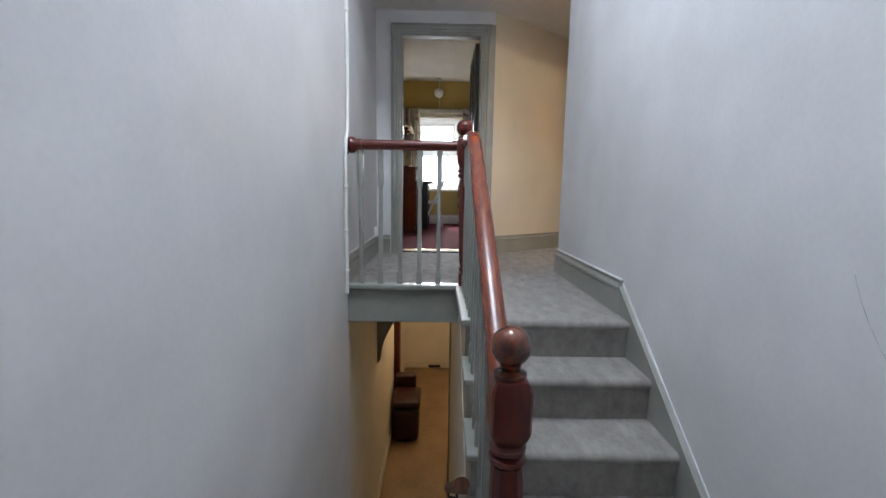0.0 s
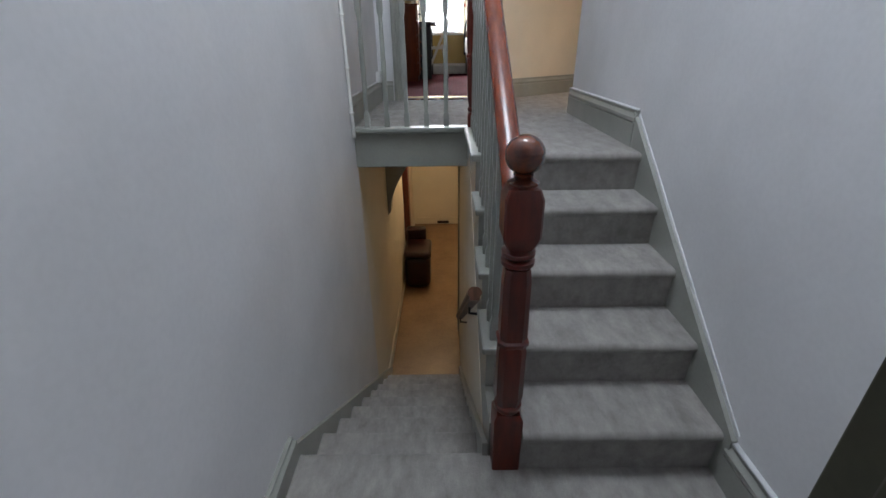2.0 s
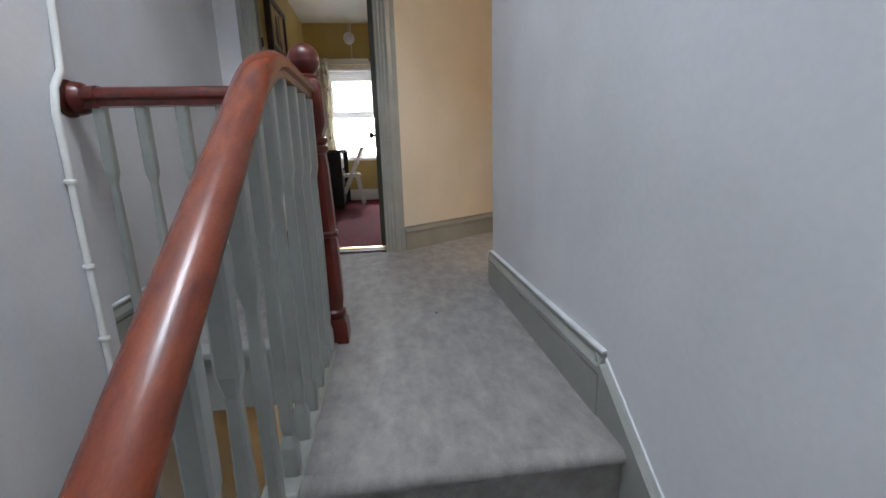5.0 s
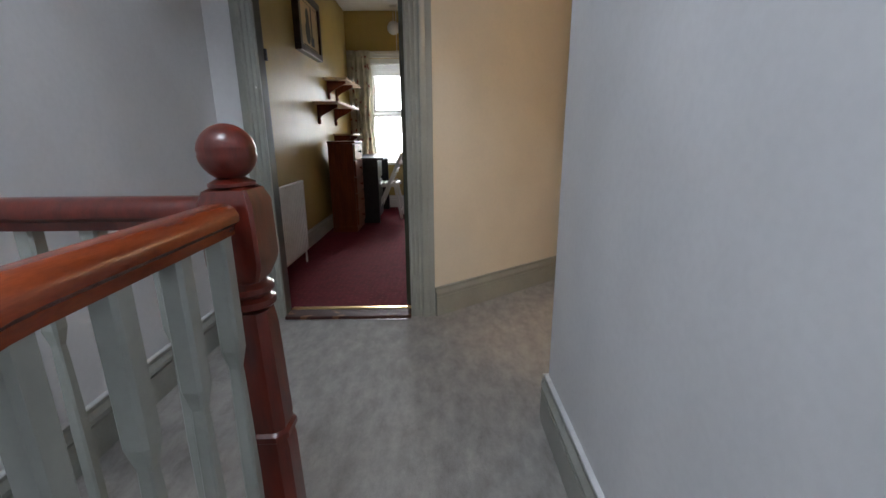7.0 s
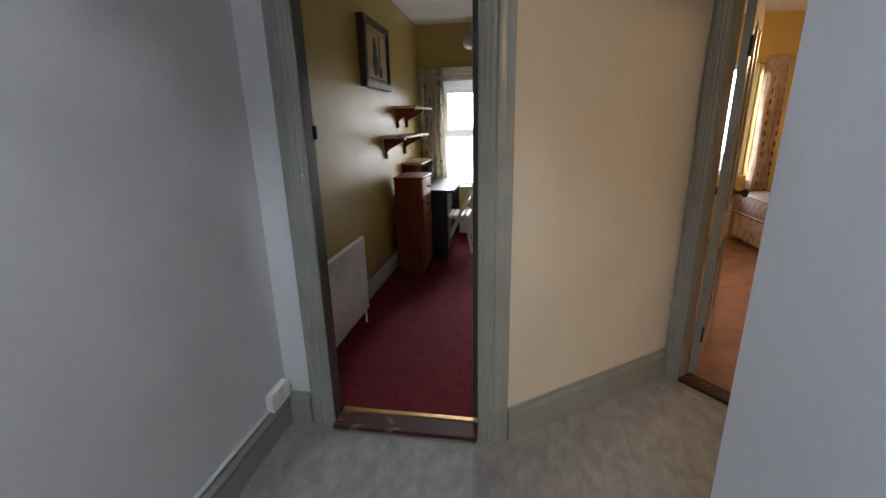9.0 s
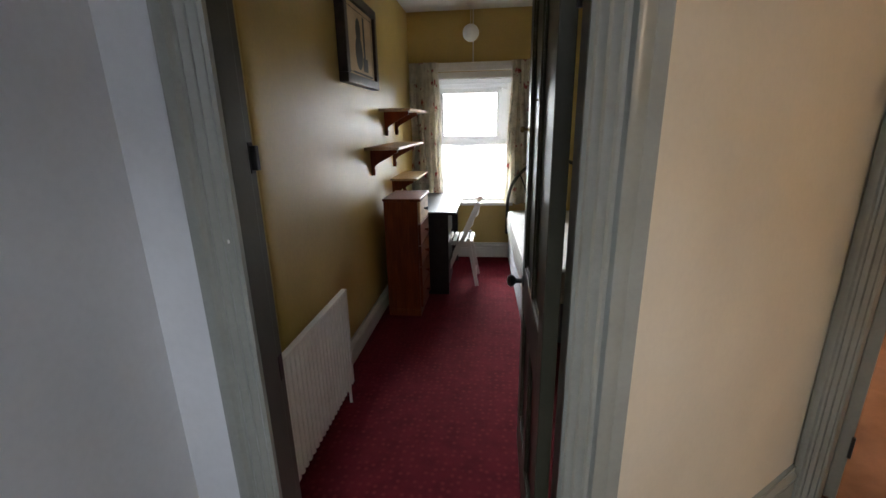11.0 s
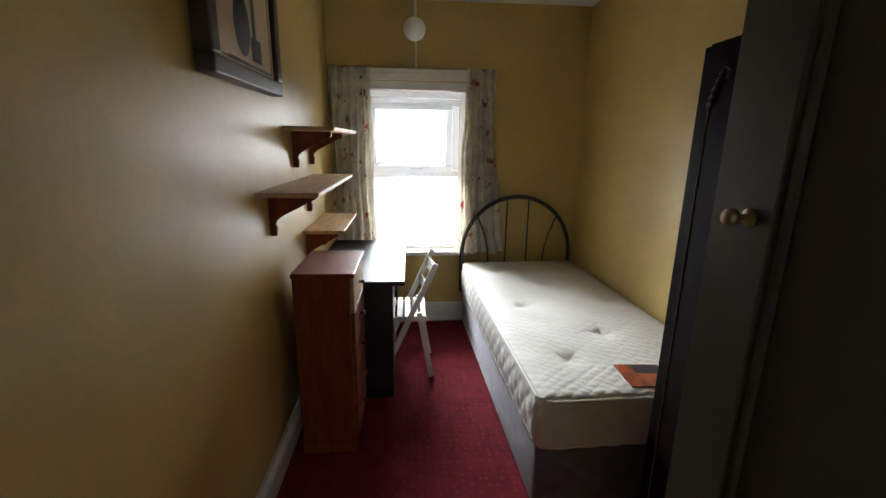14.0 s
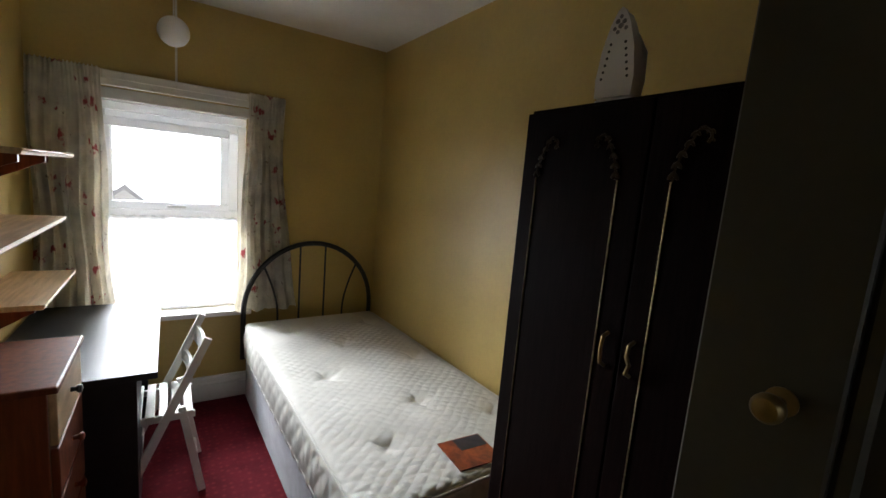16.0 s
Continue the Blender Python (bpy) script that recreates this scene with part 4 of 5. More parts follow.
# desk
desk = thing("desk", "black ash laminate desk below the shelves", "desk")
DX0, DX1, DY0, DY1, DZ = -1.545, -0.985, 4.815, 5.88, 0.75
part("desktop", box(DX0, DX1, DY0, DY1, DZ - 0.028, DZ, 0.003), BLACKWOOD, desk)
part("side_panel", box(DX0 + 0.02, DX1 - 0.07, DY0 + 0.03, DY0 + 0.055, 0.0, DZ - 0.028, 0.002), BLACKWOOD, desk)
part("side_panel", box(DX0 + 0.02, DX1 - 0.07, DY1 - 0.055, DY1 - 0.03, 0.0, DZ - 0.028, 0.002), BLACKWOOD, desk)
part("back_panel", box(DX0 + 0.03, DX0 + 0.048, DY0 + 0.055, DY1 - 0.055, 0.35, DZ - 0.028, 0.002), BLACKWOOD, desk)
ped = part("drawer_pedestal", box(DX0 + 0.05, DX1 - 0.09, DY0 + 0.056, DY0 + 0.40, 0.05, DZ - 0.03, 0.002), BLACKWOOD, desk)
for z in (0.08, 0.30, 0.52):
    part("drawer_front", box(DX1 - 0.09, DX1 - 0.072, DY0 + 0.06, DY0 + 0.395, z, z + 0.19, 0.003), BLACKWOOD, ped)

# folding chair
chair = thing("folding_chair", "white painted wooden folding chair pushed to the desk", "chair", (-0.88, 5.22, 0.0), 0)
W = 0.19
for s in (-1, 1):
    part("back_leg", sweep([(-0.27, s * W, 0.012), (0.085, s * W, 0.79)], [(-0.011, -0.017), (0.011, -0.017), (0.011, 0.017), (-0.011, 0.017)]), WHITE, chair)
    part("front_leg", sweep([(0.062, s * (W - 0.028), 0.012), (-0.02, s * (W - 0.028), 0.46)], [(-0.010, -0.016), (0.010, -0.016), (0.010, 0.016), (-0.010, 0.016)]), WHITE, chair)
for i in range(7):
    x = -0.31 + i * 0.05
    part("seat_slat", box(x, x + 0.036, -W + 0.015, W - 0.015, 0.425, 0.441, 0.003), WHITE, chair)
for s in (-1, 1):
    part("seat_rail", box(-0.32, 0.035, s * (W - 0.045) - 0.01, s * (W - 0.045) + 0.01, 0.395, 0.425, 0.003), WHITE, chair)
for z, hgt in ((0.70, 0.075), (0.585, 0.05)):
    x = -0.27 + (z - 0.012) / 0.778 * 0.355
    bm = bmesh.new()
    pts = [(x + 0.022 * (1 - (2 * i / 12 - 1) ** 2), -W + 2 * W * i / 12, z) for i in range(13)]
    add_sweep(bm, pts, [(-0.007, -hgt / 2), (0.007, -hgt / 2), (0.007 + 0.012, hgt / 2), (-0.007 + 0.012, hgt / 2)])
    part("back_slat", bm, WHITE, chair, "", True)
part("stretcher", sweep([(0.045, -W + 0.03, 0.10), (0.045, W - 0.03, 0.10)], circle(0.009, 8)), WHITE, chair, "", True)
part("stretcher", sweep([(-0.185, -W, 0.20), (-0.185, W, 0.20)], circle(0.009, 8)), WHITE, chair, "", True)

# wall shelves


def wall_shelf(y0, y1, ztop, depth, label, brackets):
    sh = thing("wall_shelf", label, "shelf", group="pine shelves over the desk")
    x0, x1 = BX0 + 0.002, BX0 + depth
    t = 0.02
    prof = [(x0, ztop - t), (x1 - 0.008, ztop - t), (x1 - 0.004, ztop - t + 0.006), (x1 - 0.006, ztop - t + 0.010), (x1, ztop - 0.006), (x1 - 0.003, ztop), (x0, ztop)]
    part("board", prism(prof, "y", y0, y1), PINE, sh, "knotted pine board")
    for y in brackets:
        z = ztop - t
        pts = [(x0, z), (x0 + depth * 0.8, z), (x0 + depth * 0.8, z - 0.025)]
        pts += [(x0 + 0.03 + depth * 0.62 * (1 - math.sin(u * math.pi / 2)) + 0.012 * math.sin(u * 6.28), z - 0.025 - 0.125 * u) for u in [i / 8 for i in range(1, 9)]]
        pts += [(x0 + 0.026, z - 0.185), (x0, z - 0.185)]
        part("bracket", prism(pts, "y", y, y + 0.02), PINE_DARK, sh, "shaped stained pine bracket")
    return sh


wall_shelf(4.70, 5.56, 1.578, 0.25, "pine wall shelf on two shaped brackets", (4.86, 5.24))
wall_shelf(4.25, 5.32, 1.308, 0.25, "pine wall shelf on two shaped brackets", (4.40, 5.10))
wall_shelf(4.96, 5.60, 1.012, 0.235, "low pine wall shelf just above the desk", (5.02, 5.48))

# picture
pic = thing("framed_picture", "framed print of a stringed instrument on the yellow wall", "picture")
PY0, PY1, PZ0, PZ1, px = 3.87, 4.55, 1.695, 2.205, BX0
fw = 0.055
bm = bmesh.new()
for q in ((PY0, PY1, PZ0, PZ0 + fw), (PY0, PY1, PZ1 - fw, PZ1), (PY0, PY0 + fw, PZ0 + fw, PZ1 - fw), (PY1 - fw, PY1, PZ0 + fw, PZ1 - fw)):
    add_box(bm, px + 0.002, px + 0.06, q[0], q[1], q[2], q[3], 0.006, 2)
part("picture_frame", bm, material("dark_picture_frame", (0.07, 0.05, 0.045), 0.4, var=0.15, scale=12, fine=80, bump=0.05), pic, "dark brown wooden frame")
part("print", box(px + 0.012, px + 0.040, PY0 + fw, PY1 - fw, PZ0 + fw, PZ1 - fw, 0.0), PAPER, pic, "aged tan print")
bm = bmesh.new()
fx = px + 0.0405
cy, cz = (PY0 + PY1) / 2 + 0.02, (PZ0 + PZ1) / 2


def disc(bm, y, z, ry, rz):
    bm.faces.new([bm.verts.new((fx, y + ry * math.cos(a * math.pi / 12), z + rz * math.sin(a * math.pi / 12))) for a in range(24)])


disc(bm, cy - 0.06, cz - 0.06, 0.075, 0.10)
disc(bm, cy - 0.06, cz + 0.06, 0.05, 0.075)
part("printed_body", bm, INK, pic)
part("printed_neck", box(fx - 0.001, fx + 0.0004, cy + 0.04, cy + 0.075, cz - 0.14, cz + 0.16, 0), INK, pic)
part("printed_body", box(fx - 0.001, fx + 0.0006, cy + 0.02, cy + 0.12, cz - 0.16, cz - 0.08, 0), INK, pic)
part("caption_bar", box(fx - 0.001, fx + 0.0004, cy - 0.2, cy + 0.22, cz - 0.187, cz - 0.176, 0), INK, pic)
bm = bmesh.new()
for q in ((PY0 + fw + 0.03, PY1 - fw - 0.03, PZ0 + fw + 0.016, PZ0 + fw + 0.02), (PY0 + fw + 0.03, PY1 - fw - 0.03, PZ1 - fw - 0.03, PZ1 - fw - 0.026), (PY0 + fw + 0.03, PY0 + fw + 0.034, PZ0 + fw + 0.02, PZ1 - fw - 0.03), (PY1 - fw - 0.034, PY1 - fw - 0.03, PZ0 + fw + 0.02, PZ1 - fw - 0.03)):
    add_box(bm, fx - 0.001, fx + 0.0005, q[0], q[1], q[2], q[3], 0)
part("printed_border", bm, INK, pic)

# radiator
rad = thing("radiator", "white panel radiator below the yellow wall", "radiator")
RY0, RY1, RZ0, RZ1, rx1 = 2.56, 3.305, 0.115, 0.655, BX0 + 0.15
bm = bmesh.new()
n = 20
prof = []
for i in range(n):
    a = RY0 + 0.01 + (RY1 - RY0 - 0.02) * i / n
    s = (RY1 - RY0 - 0.02) / n
    prof += [(rx1 - 0.012, a), (rx1 - 0.012, a + s * 0.30), (rx1, a + s * 0.42), (rx1, a + s * 0.88)]
prof += [(rx1 - 0.026, RY1 - 0.01), (rx1 - 0.026, RY0 + 0.01)]
part("panel", prism(prof, "z", RZ0, RZ1 - 0.012), WHITE, rad)
part("top_grille", box(rx1 - 0.028, rx1 + 0.002, RY0, RY1, RZ1 - 0.014, RZ1, 0.004), WHITE, rad)
for y in (RY0, RY1 - 0.01):
    part("end_cover", box(rx1 - 0.027, rx1, y, y + 0.01, RZ0, RZ1 - 0.013, 0.003), WHITE, rad)
for y in (RY0 + 0.03, RY1 - 0.03):
    part("pipe", sweep([(rx1 - 0.018, y, RZ0 + 0.02), (rx1 - 0.018, y, 0.0)], circle(0.008, 8), Vector((0, 1, 0))), WHITE, rad, "", True)
for y in (RY0 + 0.1, RY1 - 0.1):
    part("wall_bracket", box(BX0 + 0.001, rx1 - 0.026, y, y + 0.03, 0.2, 0.40, 0), WHITE, rad)

# wardrobe
ward = thing("wardrobe", "dark brown wardrobe with brass rope trim", "wardrobe")
QX0, QX1, QY0, QY1, QZ = -0.09, 0.425, 3.056, 3.82, 1.80
part("carcass", box(QX0 + 0.02, QX1, QY0, QY1, 0.0, QZ, 0.003), WARDWOOD, ward)
hy = (QY0 + QY1) / 2
for y0, y1, s in ((QY0 + 0.004, hy - 0.002, -1), (hy + 0.002, QY1 - 0.004, 1)):
    d = part("wardrobe_door", box(QX0, QX0 + 0.019, y0, y1, 0.08, QZ - 0.012, 0.003), WARDWOOD, ward)
    for y in (y0 + 0.063, y1 - 0.057):
        bead = [(0.0022 if i % 2 else 0.0012, 0.2 + i * 0.0055) for i in range(258)]
        part("rope_moulding", lathe(bead, 6, pose(QX0 - 0.0015, y, 0)), ROPE, d, "thin beaded brass rope moulding", True)
        sgn = 1 if y < (y0 + y1) / 2 else -1
        pts = [(QX0 - 0.004, y + sgn * (0.004 + 0.03 * u * u), 1.615 + 0.085 * u) for u in [i / 8 for i in range(9)]]
        pts += [(QX0 - 0.004, y + sgn * (0.034 + 0.016 - 0.016 * math.cos(a) ), 1.70 + 0.016 * math.sin(a)) for a in [0.5 * i for i in range(1, 9)]]
        bm = sweep(pts, circle(0.0030, 6), Vector((1, 0, 0)))
        for q in range(1, len(pts) - 1, 2):
            for e in (-1, 1):
                add_lathe(bm, ball_prof(0.0068 - 0.00025 * q, 0, 6), 8, Matrix.Translation((pts[q][0], pts[q][1] + e * 0.0045, pts[q][2])) @ pose(0, 0, 0, 40 * e, 0, 0) @ Matrix.Diagonal((0.6, 0.8, 1.6, 1)))
        part("scroll_ornament", bm, DARKBRASS, d, "tarnished cast scroll", True)
    y = hy + s * 0.033
    part("pull_handle", sweep([(QX0, y, 1.265), (QX0 - 0.018, y, 1.258), (QX0 - 0.022, y, 1.235), (QX0 - 0.015, y + s * 0.004, 1.215), (QX0 - 0.018, y, 1.195), (QX0, y, 1.185)], circle(0.0045, 8), Vector((0, 1, 0))), DULLBRASS, d, "worn metal pull", True)

# iron standing on its heel
iron = thing("steam_iron", "white steam iron standing on the wardrobe", "iron", (-0.02, 3.60, QZ + 0.020), 186)
sole = [(0.0, 0.0), (0.048, 0.0), (0.050, 0.045), (0.042, 0.11), (0.025, 0.170), (0.010, 0.200), (0.0, 0.208), (-0.010, 0.200), (-0.025, 0.170), (-0.042, 0.11), (-0.050, 0.045), (-0.048, 0.0)]
part("soleplate", prism(sole, "x", 0.0, 0.006), PLASTIC, iron, "pale metal soleplate with steam holes")
bm = bmesh.new()
add_prism(bm, [(y * 0.97, z * 0.98) for y, z in sole], "x", -0.03, 0.0)
add_prism(bm, [(y * 0.75, z * 0.85) for y, z in sole], "x", -0.065, -0.03)
part("body", bm, PLASTIC, iron)
part("heel_rest", box(-0.115, 0.004, -0.05, 0.05, -0.019, -0.001, 0.008), PLASTIC, iron, "grey plastic heel rest")
part("handle", sweep([(-0.06, 0, 0.02), (-0.105, 0, 0.02), (-0.115, 0, 0.06), (-0.11, 0, 0.13), (-0.06, 0, 0.16)], circle(0.014, 10), Vector((0, 1, 0))), PLASTIC, iron, "", True)
for i in range(6):
    for s in (-1, 1):
        part("steam_hole", lathe([(0.0035, 0), (0.0035, 0.0012)], 8, pose(0.006, s * (0.034 - 0.003 * i), 0.045 + 0.016 * i, 0, 90, 0)), INK, iron)

TIPGREY = material("grey_tip_print", (0.22, 0.22, 0.23), 0.4, var=0.2, scale=60, fine=150, bump=0.0)
for dy, dz, r in ((0, 0.186, 0.005), (-0.008, 0.176, 0.006), (0.009, 0.174, 0.006), (0.001, 0.165, 0.007), (-0.014, 0.160, 0.005), (0.015, 0.158, 0.005), (-0.005, 0.151, 0.005)):
    part("tip_pattern", lathe([(r, 0), (r, 0.0008)], 7, pose(0.006, dy, dz, 0, 90, 0)), TIPGREY, iron)

# window
win = thing("window_1", "white plastic casement window with a top-hung light", "window", kind="structure")
FY = 6.10


def ring(bm, x0, x1, z0, z1, w, y0, y1, bev=0.006):
    add_box(bm, x0, x1, y0, y1, z0, z0 + w, bev, 2)
    add_box(bm, x0, x1, y0, y1, z1 - w, z1, bev, 2)
    add_box(bm, x0, x0 + w, y0, y1, z0 + w, z1 - w, bev, 2)
    add_box(bm, x1 - w, x1, y0, y1, z0 + w, z1 - w, bev, 2)
    return bm


ZT = 1.268
bm = ring(bmesh.new(), WX0, WX1, WZ0, WZ1 - 0.06, 0.05, FY, FY + 0.06)
add_box(bm, -0.606, WX1 - 0.05, FY + 0.004, FY + 0.056, ZT + 0.021, 1.798, 0.004, 2)
add_box(bm, WX0 + 0.05, WX1 - 0.05, FY + 0.004, FY + 0.056, 1.80, WZ1 - 0.11, 0.004, 2)
part("window_frame", bm, PVC, win)
part("transom", box(WX0 + 0.05, WX1 - 0.05, FY, FY + 0.06, ZT - 0.03, ZT + 0.02, 0.005), PVC, win)
sash = part("top_light", ring(bmesh.new(), -1.272, -0.604, ZT + 0.012, 1.816, 0.051, FY - 0.018, FY + 0.045), PVC, win)
part("window_handle", box(-0.95, -0.85, FY - 0.04, FY - 0.018, ZT + 0.03, ZT + 0.045, 0.004), PLASTIC, sash)
for z0, z1, x0, x1 in ((ZT + 0.062, 1.766, -1.222, -0.654), (WZ0 + 0.05, ZT - 0.03, WX0 + 0.05, WX1 - 0.05)):
    g = part("pane", box(x0, x1, FY + 0.02, FY + 0.024, z0, z1, 0), GLASS, win)
    g.visible_shadow = False
for ring_x0, ring_x1, ring_z0, ring_z1 in ((-1.223, -0.653, ZT + 0.061, 1.767), (WX0 + 0.049, WX1 - 0.049, WZ0 + 0.049, ZT - 0.029)):
    part("gasket", ring(bmesh.new(), ring_x0, ring_x1, ring_z0, ring_z1, 0.004, FY + 0.012, FY + 0.018, 0.0), GASKET, win, "dark rubber glazing gasket")
part("window_sill", box(WX0 - 0.03, WX1 + 0.03, 5.945, FY, WZ0 - 0.032, WZ0 + 0.002, 0.008), WHITE, win, "painted timber sill")
# White paint here holds the bright light on the head's underside.
part("lintel_board", box(WX0, WX1, BY1 + 0.004, FY + 0.06, WZ1 - 0.06, WZ1 - 0.001, 0.002), WHITE, win, "window head with its bright light put into pale paint")

net = thing("net_curtain", "thin white lace net across the lower pane", "net curtain")
bm = bmesh.new()
rows = []
for zz in range(11):
    rows.append([bm.verts.new((WX0 + 0.052 + (WX1 - WX0 - 0.104) * i / 80, FY - 0.018 + 0.006 * math.sin(i * 0.9), WZ0 + 0.02 + (ZT - 0.03 - WZ0 - 0.02) * zz / 10 + (0.008 * abs(math.sin(i * 0.55)) if zz == 10 else 0))) for i in range(81)])
for a, b in zip(rows, rows[1:]):
    for i in range(80):
        bm.faces.new((a[i], a[i + 1], b[i + 1], b[i]))
part("lace", bm, NET, net, "", True)
part("net_wire", sweep([(WX0 + 0.05, FY - 0.018, ZT - 0.028), (WX1 - 0.05, FY - 0.018, ZT - 0.028)], circle(0.002, 6)), WHITE, net)


def curtain(x0, x1, z0, z1, y, folds, seed, mat, label, back=0.0, flare=0.0):
    """A gathered curtain with a pleated heading."""
    c = thing("curtain", label, "curtain", group="curtains")
    rnd = random.Random(seed)
    ph = [rnd.uniform(0, 6.28) for _ in range(5)]
    nx, nz = 90, 26
    bm = bmesh.new()
    for sgn in (0, 1):
        g = []
        for j in range(nz + 1):
            f = j / nz
            row = []
            for i in range(nx + 1):
                u = i / nx
                amp = 0.008 + (0.026 - 0.2 * back) * min(1, (1 - f) * 2.2)
                yy = y + back * min(1, (1 - f) * 2.5) + amp * math.sin(u * folds * 6.28 + ph[0] + 0.7 * math.sin(f * 2.4 + ph[1])) + 0.008 * math.sin(u * folds * 15 + ph[2] + f * 3) * (1 - f * 0.4) + 0.006 * f ** 5 * math.sin(u * folds * 21 + ph[1])
                xx = x0 + (x1 - x0) * u + flare * (1 - f) * (1 - f) * (u - 0.3) + 0.008 * math.sin(f * 9 + ph[3] + u * 5)
                row.append(bm.verts.new((xx, yy + sgn * 0.004, z0 + (z1 - z0) * f + (0.01 * math.sin(u * 17 + ph[4]) if j == 0 else 0.006 * math.sin(u * folds * 21 + ph[0]) if j == nz else 0))))
            g.append(row)
        for a, b in zip(g, g[1:]):
            for i in range(nx):
                bm.faces.new((a[i], a[i + 1], b[i + 1], b[i]))
    part("cloth", bm, mat, c, "", True)
    part("heading_tape", box(x0, x1, y + 0.016, y + 0.022, z1 - 0.05, z1 - 0.002, 0.002), mat, c)
    return c


curtain(-1.545, -1.24, 0.70, 2.05, 5.915, 5, 3, CURTAIN, "cream curtain with faded rose print, drawn back", flare=0.04)
curtain(-0.52, -0.30, 0.62, 2.05, 5.915, 4, 5, CURTAIN, "cream curtain with faded rose print, drawn back", back=0.046, flare=0.2)
rl = thing("curtain_rail", "white plastic curtain rail above the window", "curtain rail")
part("rail", box(-1.55, -0.33, 5.936, 5.95, 2.005, 2.045, 0.003), WHITE, rl)
part("backing_board", box(-1.30, -0.48, 5.955, 5.998, 1.97, 2.05, 0.003), WHITE, rl)
for x in (-1.2, -0.6):
    part("rail_bracket", box(x, x + 0.02, 5.948, 5.956, 2.01, 2.03, 0.002), WHITE, rl)

pend = thing("pendant_globe", "small white globe hanging on a thin cord", "pendant lamp")
part("globe", lathe(ball_prof(0.078, 2.284, 16), 28, pose(-0.913, 5.80, 0)), PLASTIC, pend, "", True)
part("cord", sweep([(-0.913, 5.80, BZ), (-0.913, 5.80, 2.36)], circle(0.003, 6), Vector((0, 1, 0))), WHITE, pend)
part("ceiling_rose", lathe([(0.04, BZ - 0.018), (0.045, BZ - 0.002)], 16, pose(-0.913, 5.80, 0)), PLASTIC, pend)
cond = thing("cable_conduit", "white cable conduit on the yellow wall", "conduit")
part("conduit", box(-0.905, -0.893, 5.988, 5.999, 2.05, BZ - 0.001, 0.002), WHITE, cond)

sock = thing("wall_socket", "white double socket above the landing skirting", "socket")
part("back_box", box(XL2 + 0.001, XL2 + 0.032, 2.015, 2.16, 0.165, 0.25, 0.004), PLASTIC, sock)
part("face_plate", box(XL2 + 0.032, XL2 + 0.038, 2.012, 2.163, 0.162, 0.253, 0.003), PLASTIC, sock)
for y in (2.05, 2.11):
    part("rocker_switch", box(XL2 + 0.038, XL2 + 0.042, y, y + 0.014, 0.22, 0.24, 0.001), PLASTIC, sock)

strike = thing("strike_plate", "dark metal strike plate on the door lining", "strike plate")
part("plate", box(OPEN0 - 0.015, OPEN0 - 0.011, BY0 - 0.024, BY0 - 0.006, 1.345, 1.415, 0.001), BLACKMETAL, strike)
part("keep", box(OPEN0 - 0.014, OPEN0 + 0.004, BY0 - 0.022, BY0 - 0.008, 1.352, 1.408, 0.002), BLACKMETAL, strike)

part("plate", box(OPEN0 - 0.015, OPEN0 - 0.011, BY0 - 0.024, BY0 - 0.006, 0.80, 0.87, 0.001), BLACKMETAL, strike)
chip = thing("paint_chip", "small white paint chip on the grey architrave", "paint chip", (-1.245, DOORY - 0.0165, 1.213))
part("chip", lathe([(0.006, 0), (0.004, 0.0012)], 9, pose(0, 0, 0, 90)), WHITE, chip)
scratch = thing("wall_scratch", "thin dark scratch curving down the stair wall", "scratch")
part("scratch_line", sweep([(XR - 0.0005, -0.969 - 0.054 * u - 0.053 * u * u, 0.42 - 0.185 * u) for u in [i / 12 for i in range(13)]], circle(0.0007, 5), Vector((1, 0, 0))), material("scratched_plaster", (0.60, 0.61, 0.62), 0.6, var=0.2, scale=40, fine=100), scratch)

burn = thing("burn_mark", "small dark burn mark on the grey landing carpet", "burn mark", (-0.311, 0.926, 0.0))
part("mark", lathe([(0.008, 0.0), (0.006, 0.0012)], 9, Matrix.Diagonal((0.8, 1.25, 1, 1))), INK, burn)

# ---- side bedroom ----
bed2 = thing("double_bed", "divan bed with pale bare mattress in the side room", "bed")
part("divan_base", box(2.19, 3.55, 4.07, 5.95, 0.06, 0.34, 0.015, 2), TICKING, bed2, "floral ticking divan base", True)
m2 = mattress("mattress", 2.17, 3.57, 4.05, 5.96, 0.34, 0.585, material("beige_mattress_cloth", (0.27, 0.215, 0.195), 0.8, var=0.08, scale=8, fine=160, bump=0.2), bed2, [(2.5, 4.4), (2.9, 4.4), (2.5, 5.0), (2.9, 5.0), (2.5, 5.6)])
tagged(m2, "beige mattress with piped edges")
for z in (0.57, 0.36):
    part("piping", sweep([(2.165, 5.95, z), (2.165, 4.10, z), (2.22, 4.045, z), (3.55, 4.045, z)], circle(0.008, 6)), TICKING, m2, "", True)
for x in (2.28, 3.45):
    for y in (4.16, 5.85):
        part("foot", lathe([(0.03, 0.0), (0.03, 0.06)], 12, pose(x, y, 0)), BLACKMETAL, bed2)
shade = thing("ceiling_lantern", "glowing round paper lantern, switched on", "pendant lamp")
bm = lathe([(0.05, 0.13), (0.12, 0.10), (0.17, 0.03), (0.175, -0.02), (0.15, -0.08), (0.09, -0.12), (0.05, -0.13)], 32, pose(1.86, 4.05, 2.09))
bm.faces.ensure_lookup_table()
bmesh.ops.delete(bm, geom=[f for f in bm.faces if len(f.verts) > 4], context="FACES_ONLY")
part("paper_shade", bm, SHADE_ON, shade, "", True)
part("cord", sweep([(1.86, 4.05, 2.45), (1.86, 4.05, 2.15)], circle(0.004, 6), Vector((0, 1, 0))), WHITE, shade)
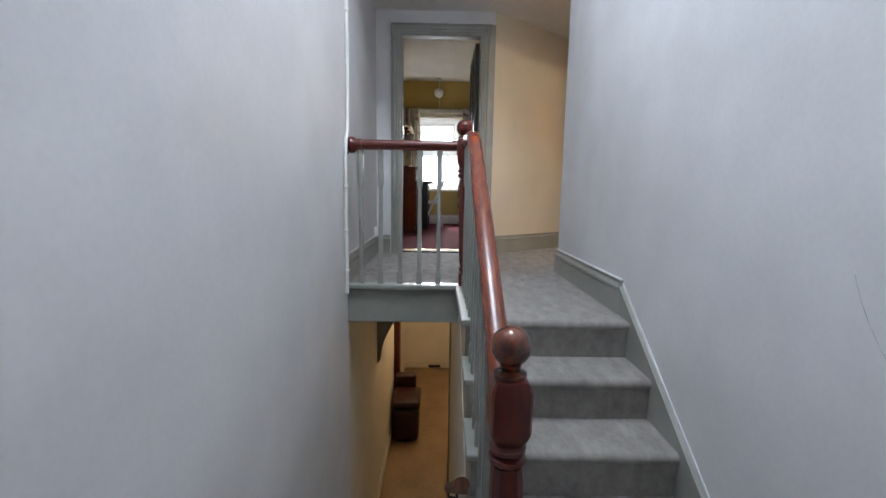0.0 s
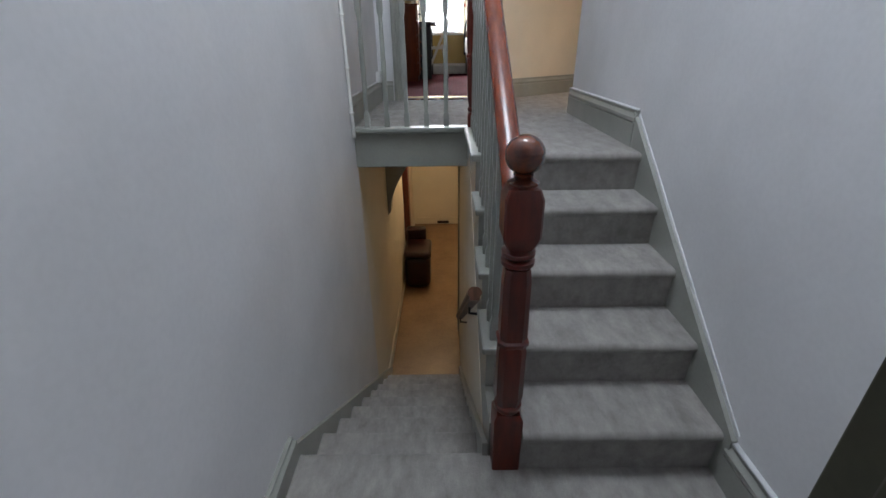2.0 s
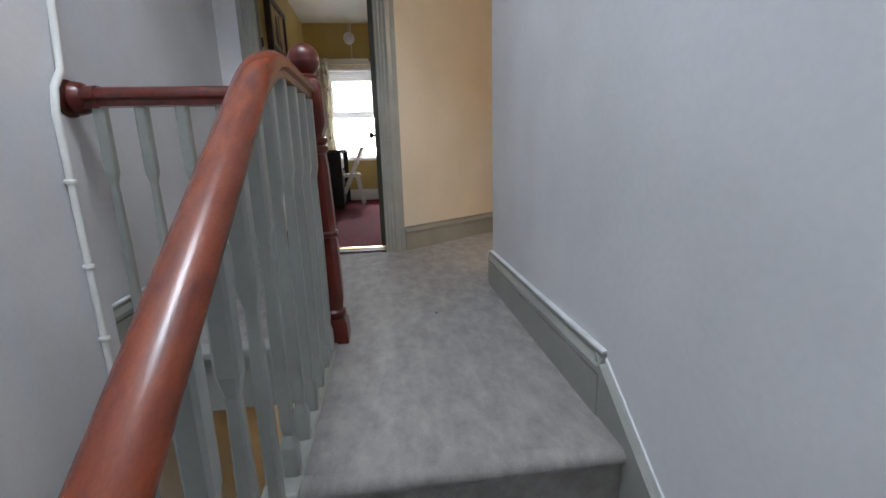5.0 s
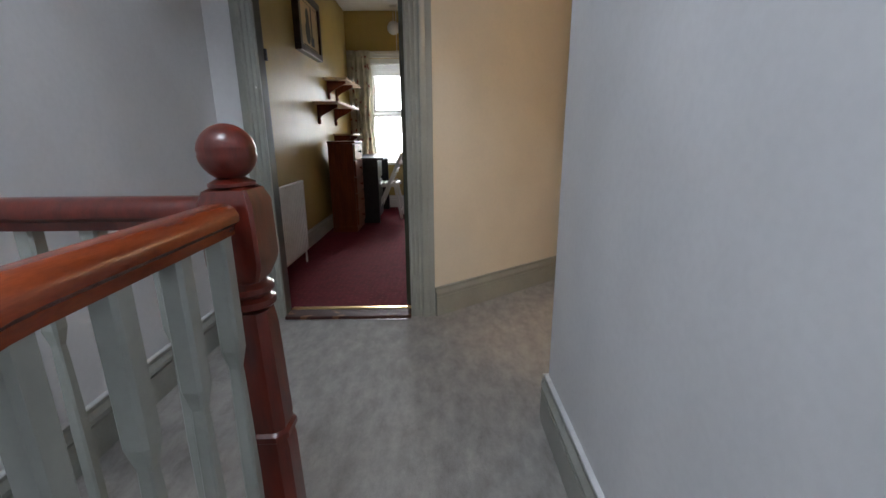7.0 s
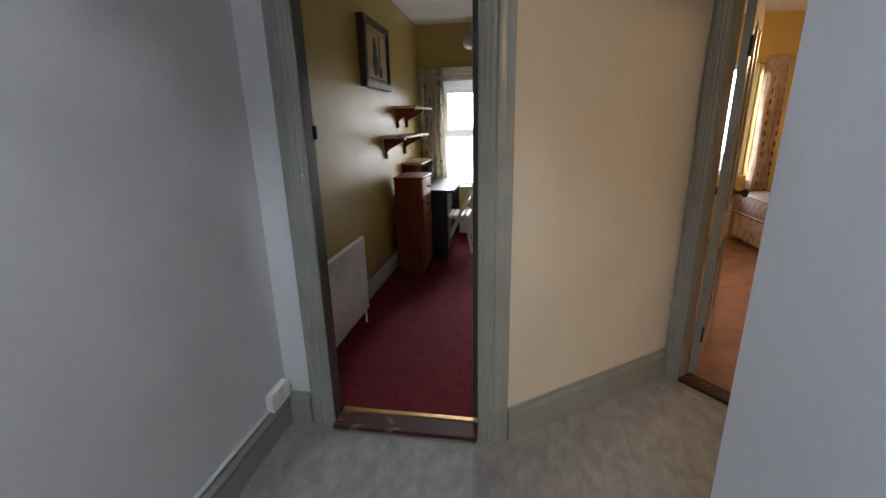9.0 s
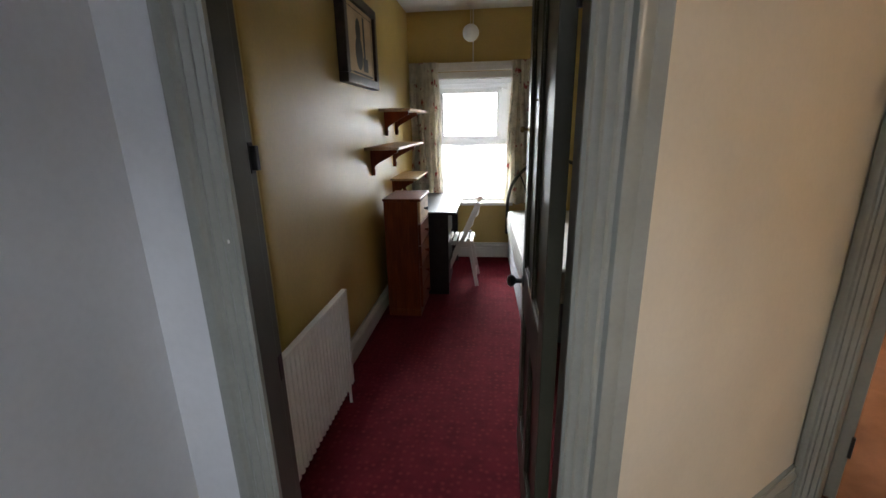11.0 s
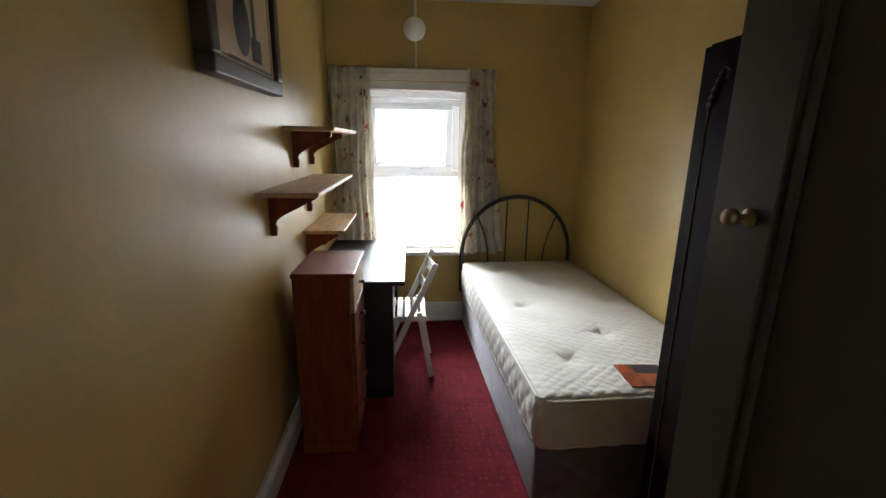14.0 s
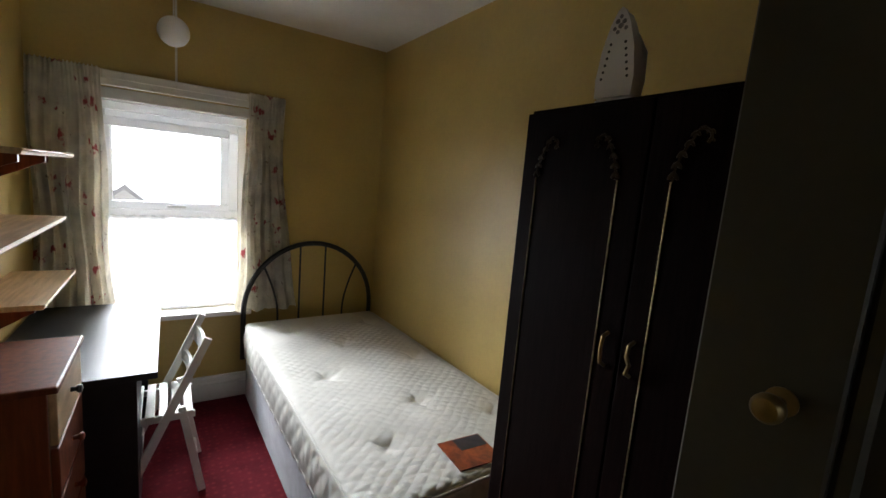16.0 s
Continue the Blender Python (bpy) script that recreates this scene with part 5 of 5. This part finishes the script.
curtain(2.27, 2.50, 0.60, 2.03, 5.93, 4, 8, CHECK, "pale curtain with brown square checks")
w2 = thing("window_2", "white window of the side bedroom", "window", kind="structure")
part("window_frame", ring(bmesh.new(), 1.3, 2.28, 0.75, 1.97, 0.06, FY, FY + 0.06), PLASTIC, w2)
g = part("pane", box(1.36, 2.22, FY + 0.02, FY + 0.024, 0.81, 1.91, 0), GLASS, w2)
g.visible_shadow = False

# ---- lower hall ----
chair2 = thing("leather_armchair", "dark red leather armchair standing by the hall wall", "armchair")
part("seat_box", box(-1.40, -1.08, 2.86, 3.28, HALLZ, HALLZ + 0.42, 0.07, 4), LEATHER, chair2, "", True)
part("seat_cushion", box(-1.405, -1.065, 2.85, 3.29, HALLZ + 0.42, HALLZ + 0.52, 0.04, 3), LEATHER, chair2, "", True)
part("arm", box(-1.40, -1.14, 3.29, 3.42, HALLZ, HALLZ + 0.66, 0.04, 3), LEATHER, chair2, "", True)
tagged(part("trim_hall_post", box(XL + 0.001, XL + 0.075, 3.40, 3.58, HALLZ, -0.236, 0.012), NEWEL), "tall dark red wooden door post in the hall", "door frame", kind="structure")
cor = thing("wall_corbel", "plaster corbel below the landing, its shade put into grey paint", "corbel")
pts = [(XL + 0.001, -0.235), (XL + 0.22, -0.235), (XL + 0.22, -0.52)] + [(XL + 0.03 + 0.19 * (1 - math.sin(u * 1.57)), -0.52 - 0.46 * u) for u in [i / 8 for i in range(1, 9)]] + [(XL + 0.001, -1.02)]
# Trim grey in place of cream, for the shade under the landing.
part("corbel", prism(pts, "y", 1.94, 2.07), TRIM, cor)
vent = thing("floor_vent", "small black vent low on the end wall", "vent")
part("grille", box(-1.02, -0.82, 5.055, 5.066, HALLZ + 0.015, HALLZ + 0.06, 0.003), BLACKMETAL, vent)
for i in range(6):
    part("slat", box(-1.005 + 0.031 * i, -0.985 + 0.031 * i, 5.051, 5.055, HALLZ + 0.02, HALLZ + 0.055, 0.001), BLACKMETAL, vent)

# ---- outside ----
tagged(part("ground", box(-60, 60, 6.5, 70, -3.2, -3.0, 0), GROUND), "street level ground outside", "ground", kind="structure")
tagged(part("backdrop_sky", box(-70, 70, 60, 60.2, -10, 45, 0), SKYGLOW), "white overcast sky", "sky", kind="structure")
house = thing("opposite_house", "pale rendered house with a slate roof across the street", "house")
part("wall", box(-14, -1.2, 22, 30, -3.0, -0.6, 0.02), RENDERED, house)
part("roof", prism([(21.6, -0.6), (30.4, -0.6), (26, 0.35)], "x", -14.3, -0.9), ROOF, house)
part("gable_roof", prism([(-3.7, -0.55), (-0.7, -0.55), (-2.2, 0.80)], "y", 20.9, 26.0), ROOF, house)
part("gable_wall", prism([(-3.4, -0.6), (-1.0, -0.6), (-1.2, -0.2), (-2.2, 0.62), (-3.2, -0.2)], "y", 20.84, 20.89), RENDERED, house)
for x in (-12, -9.2, -6.4):
    w = part("window", box(x, x + 1.2, 21.97, 22.02, -2.4, -1.1, 0.01), PLASTIC, house)
    part("pane", box(x + 0.1, x + 1.1, 21.95, 21.97, -2.3, -1.2, 0), GLASS, w)
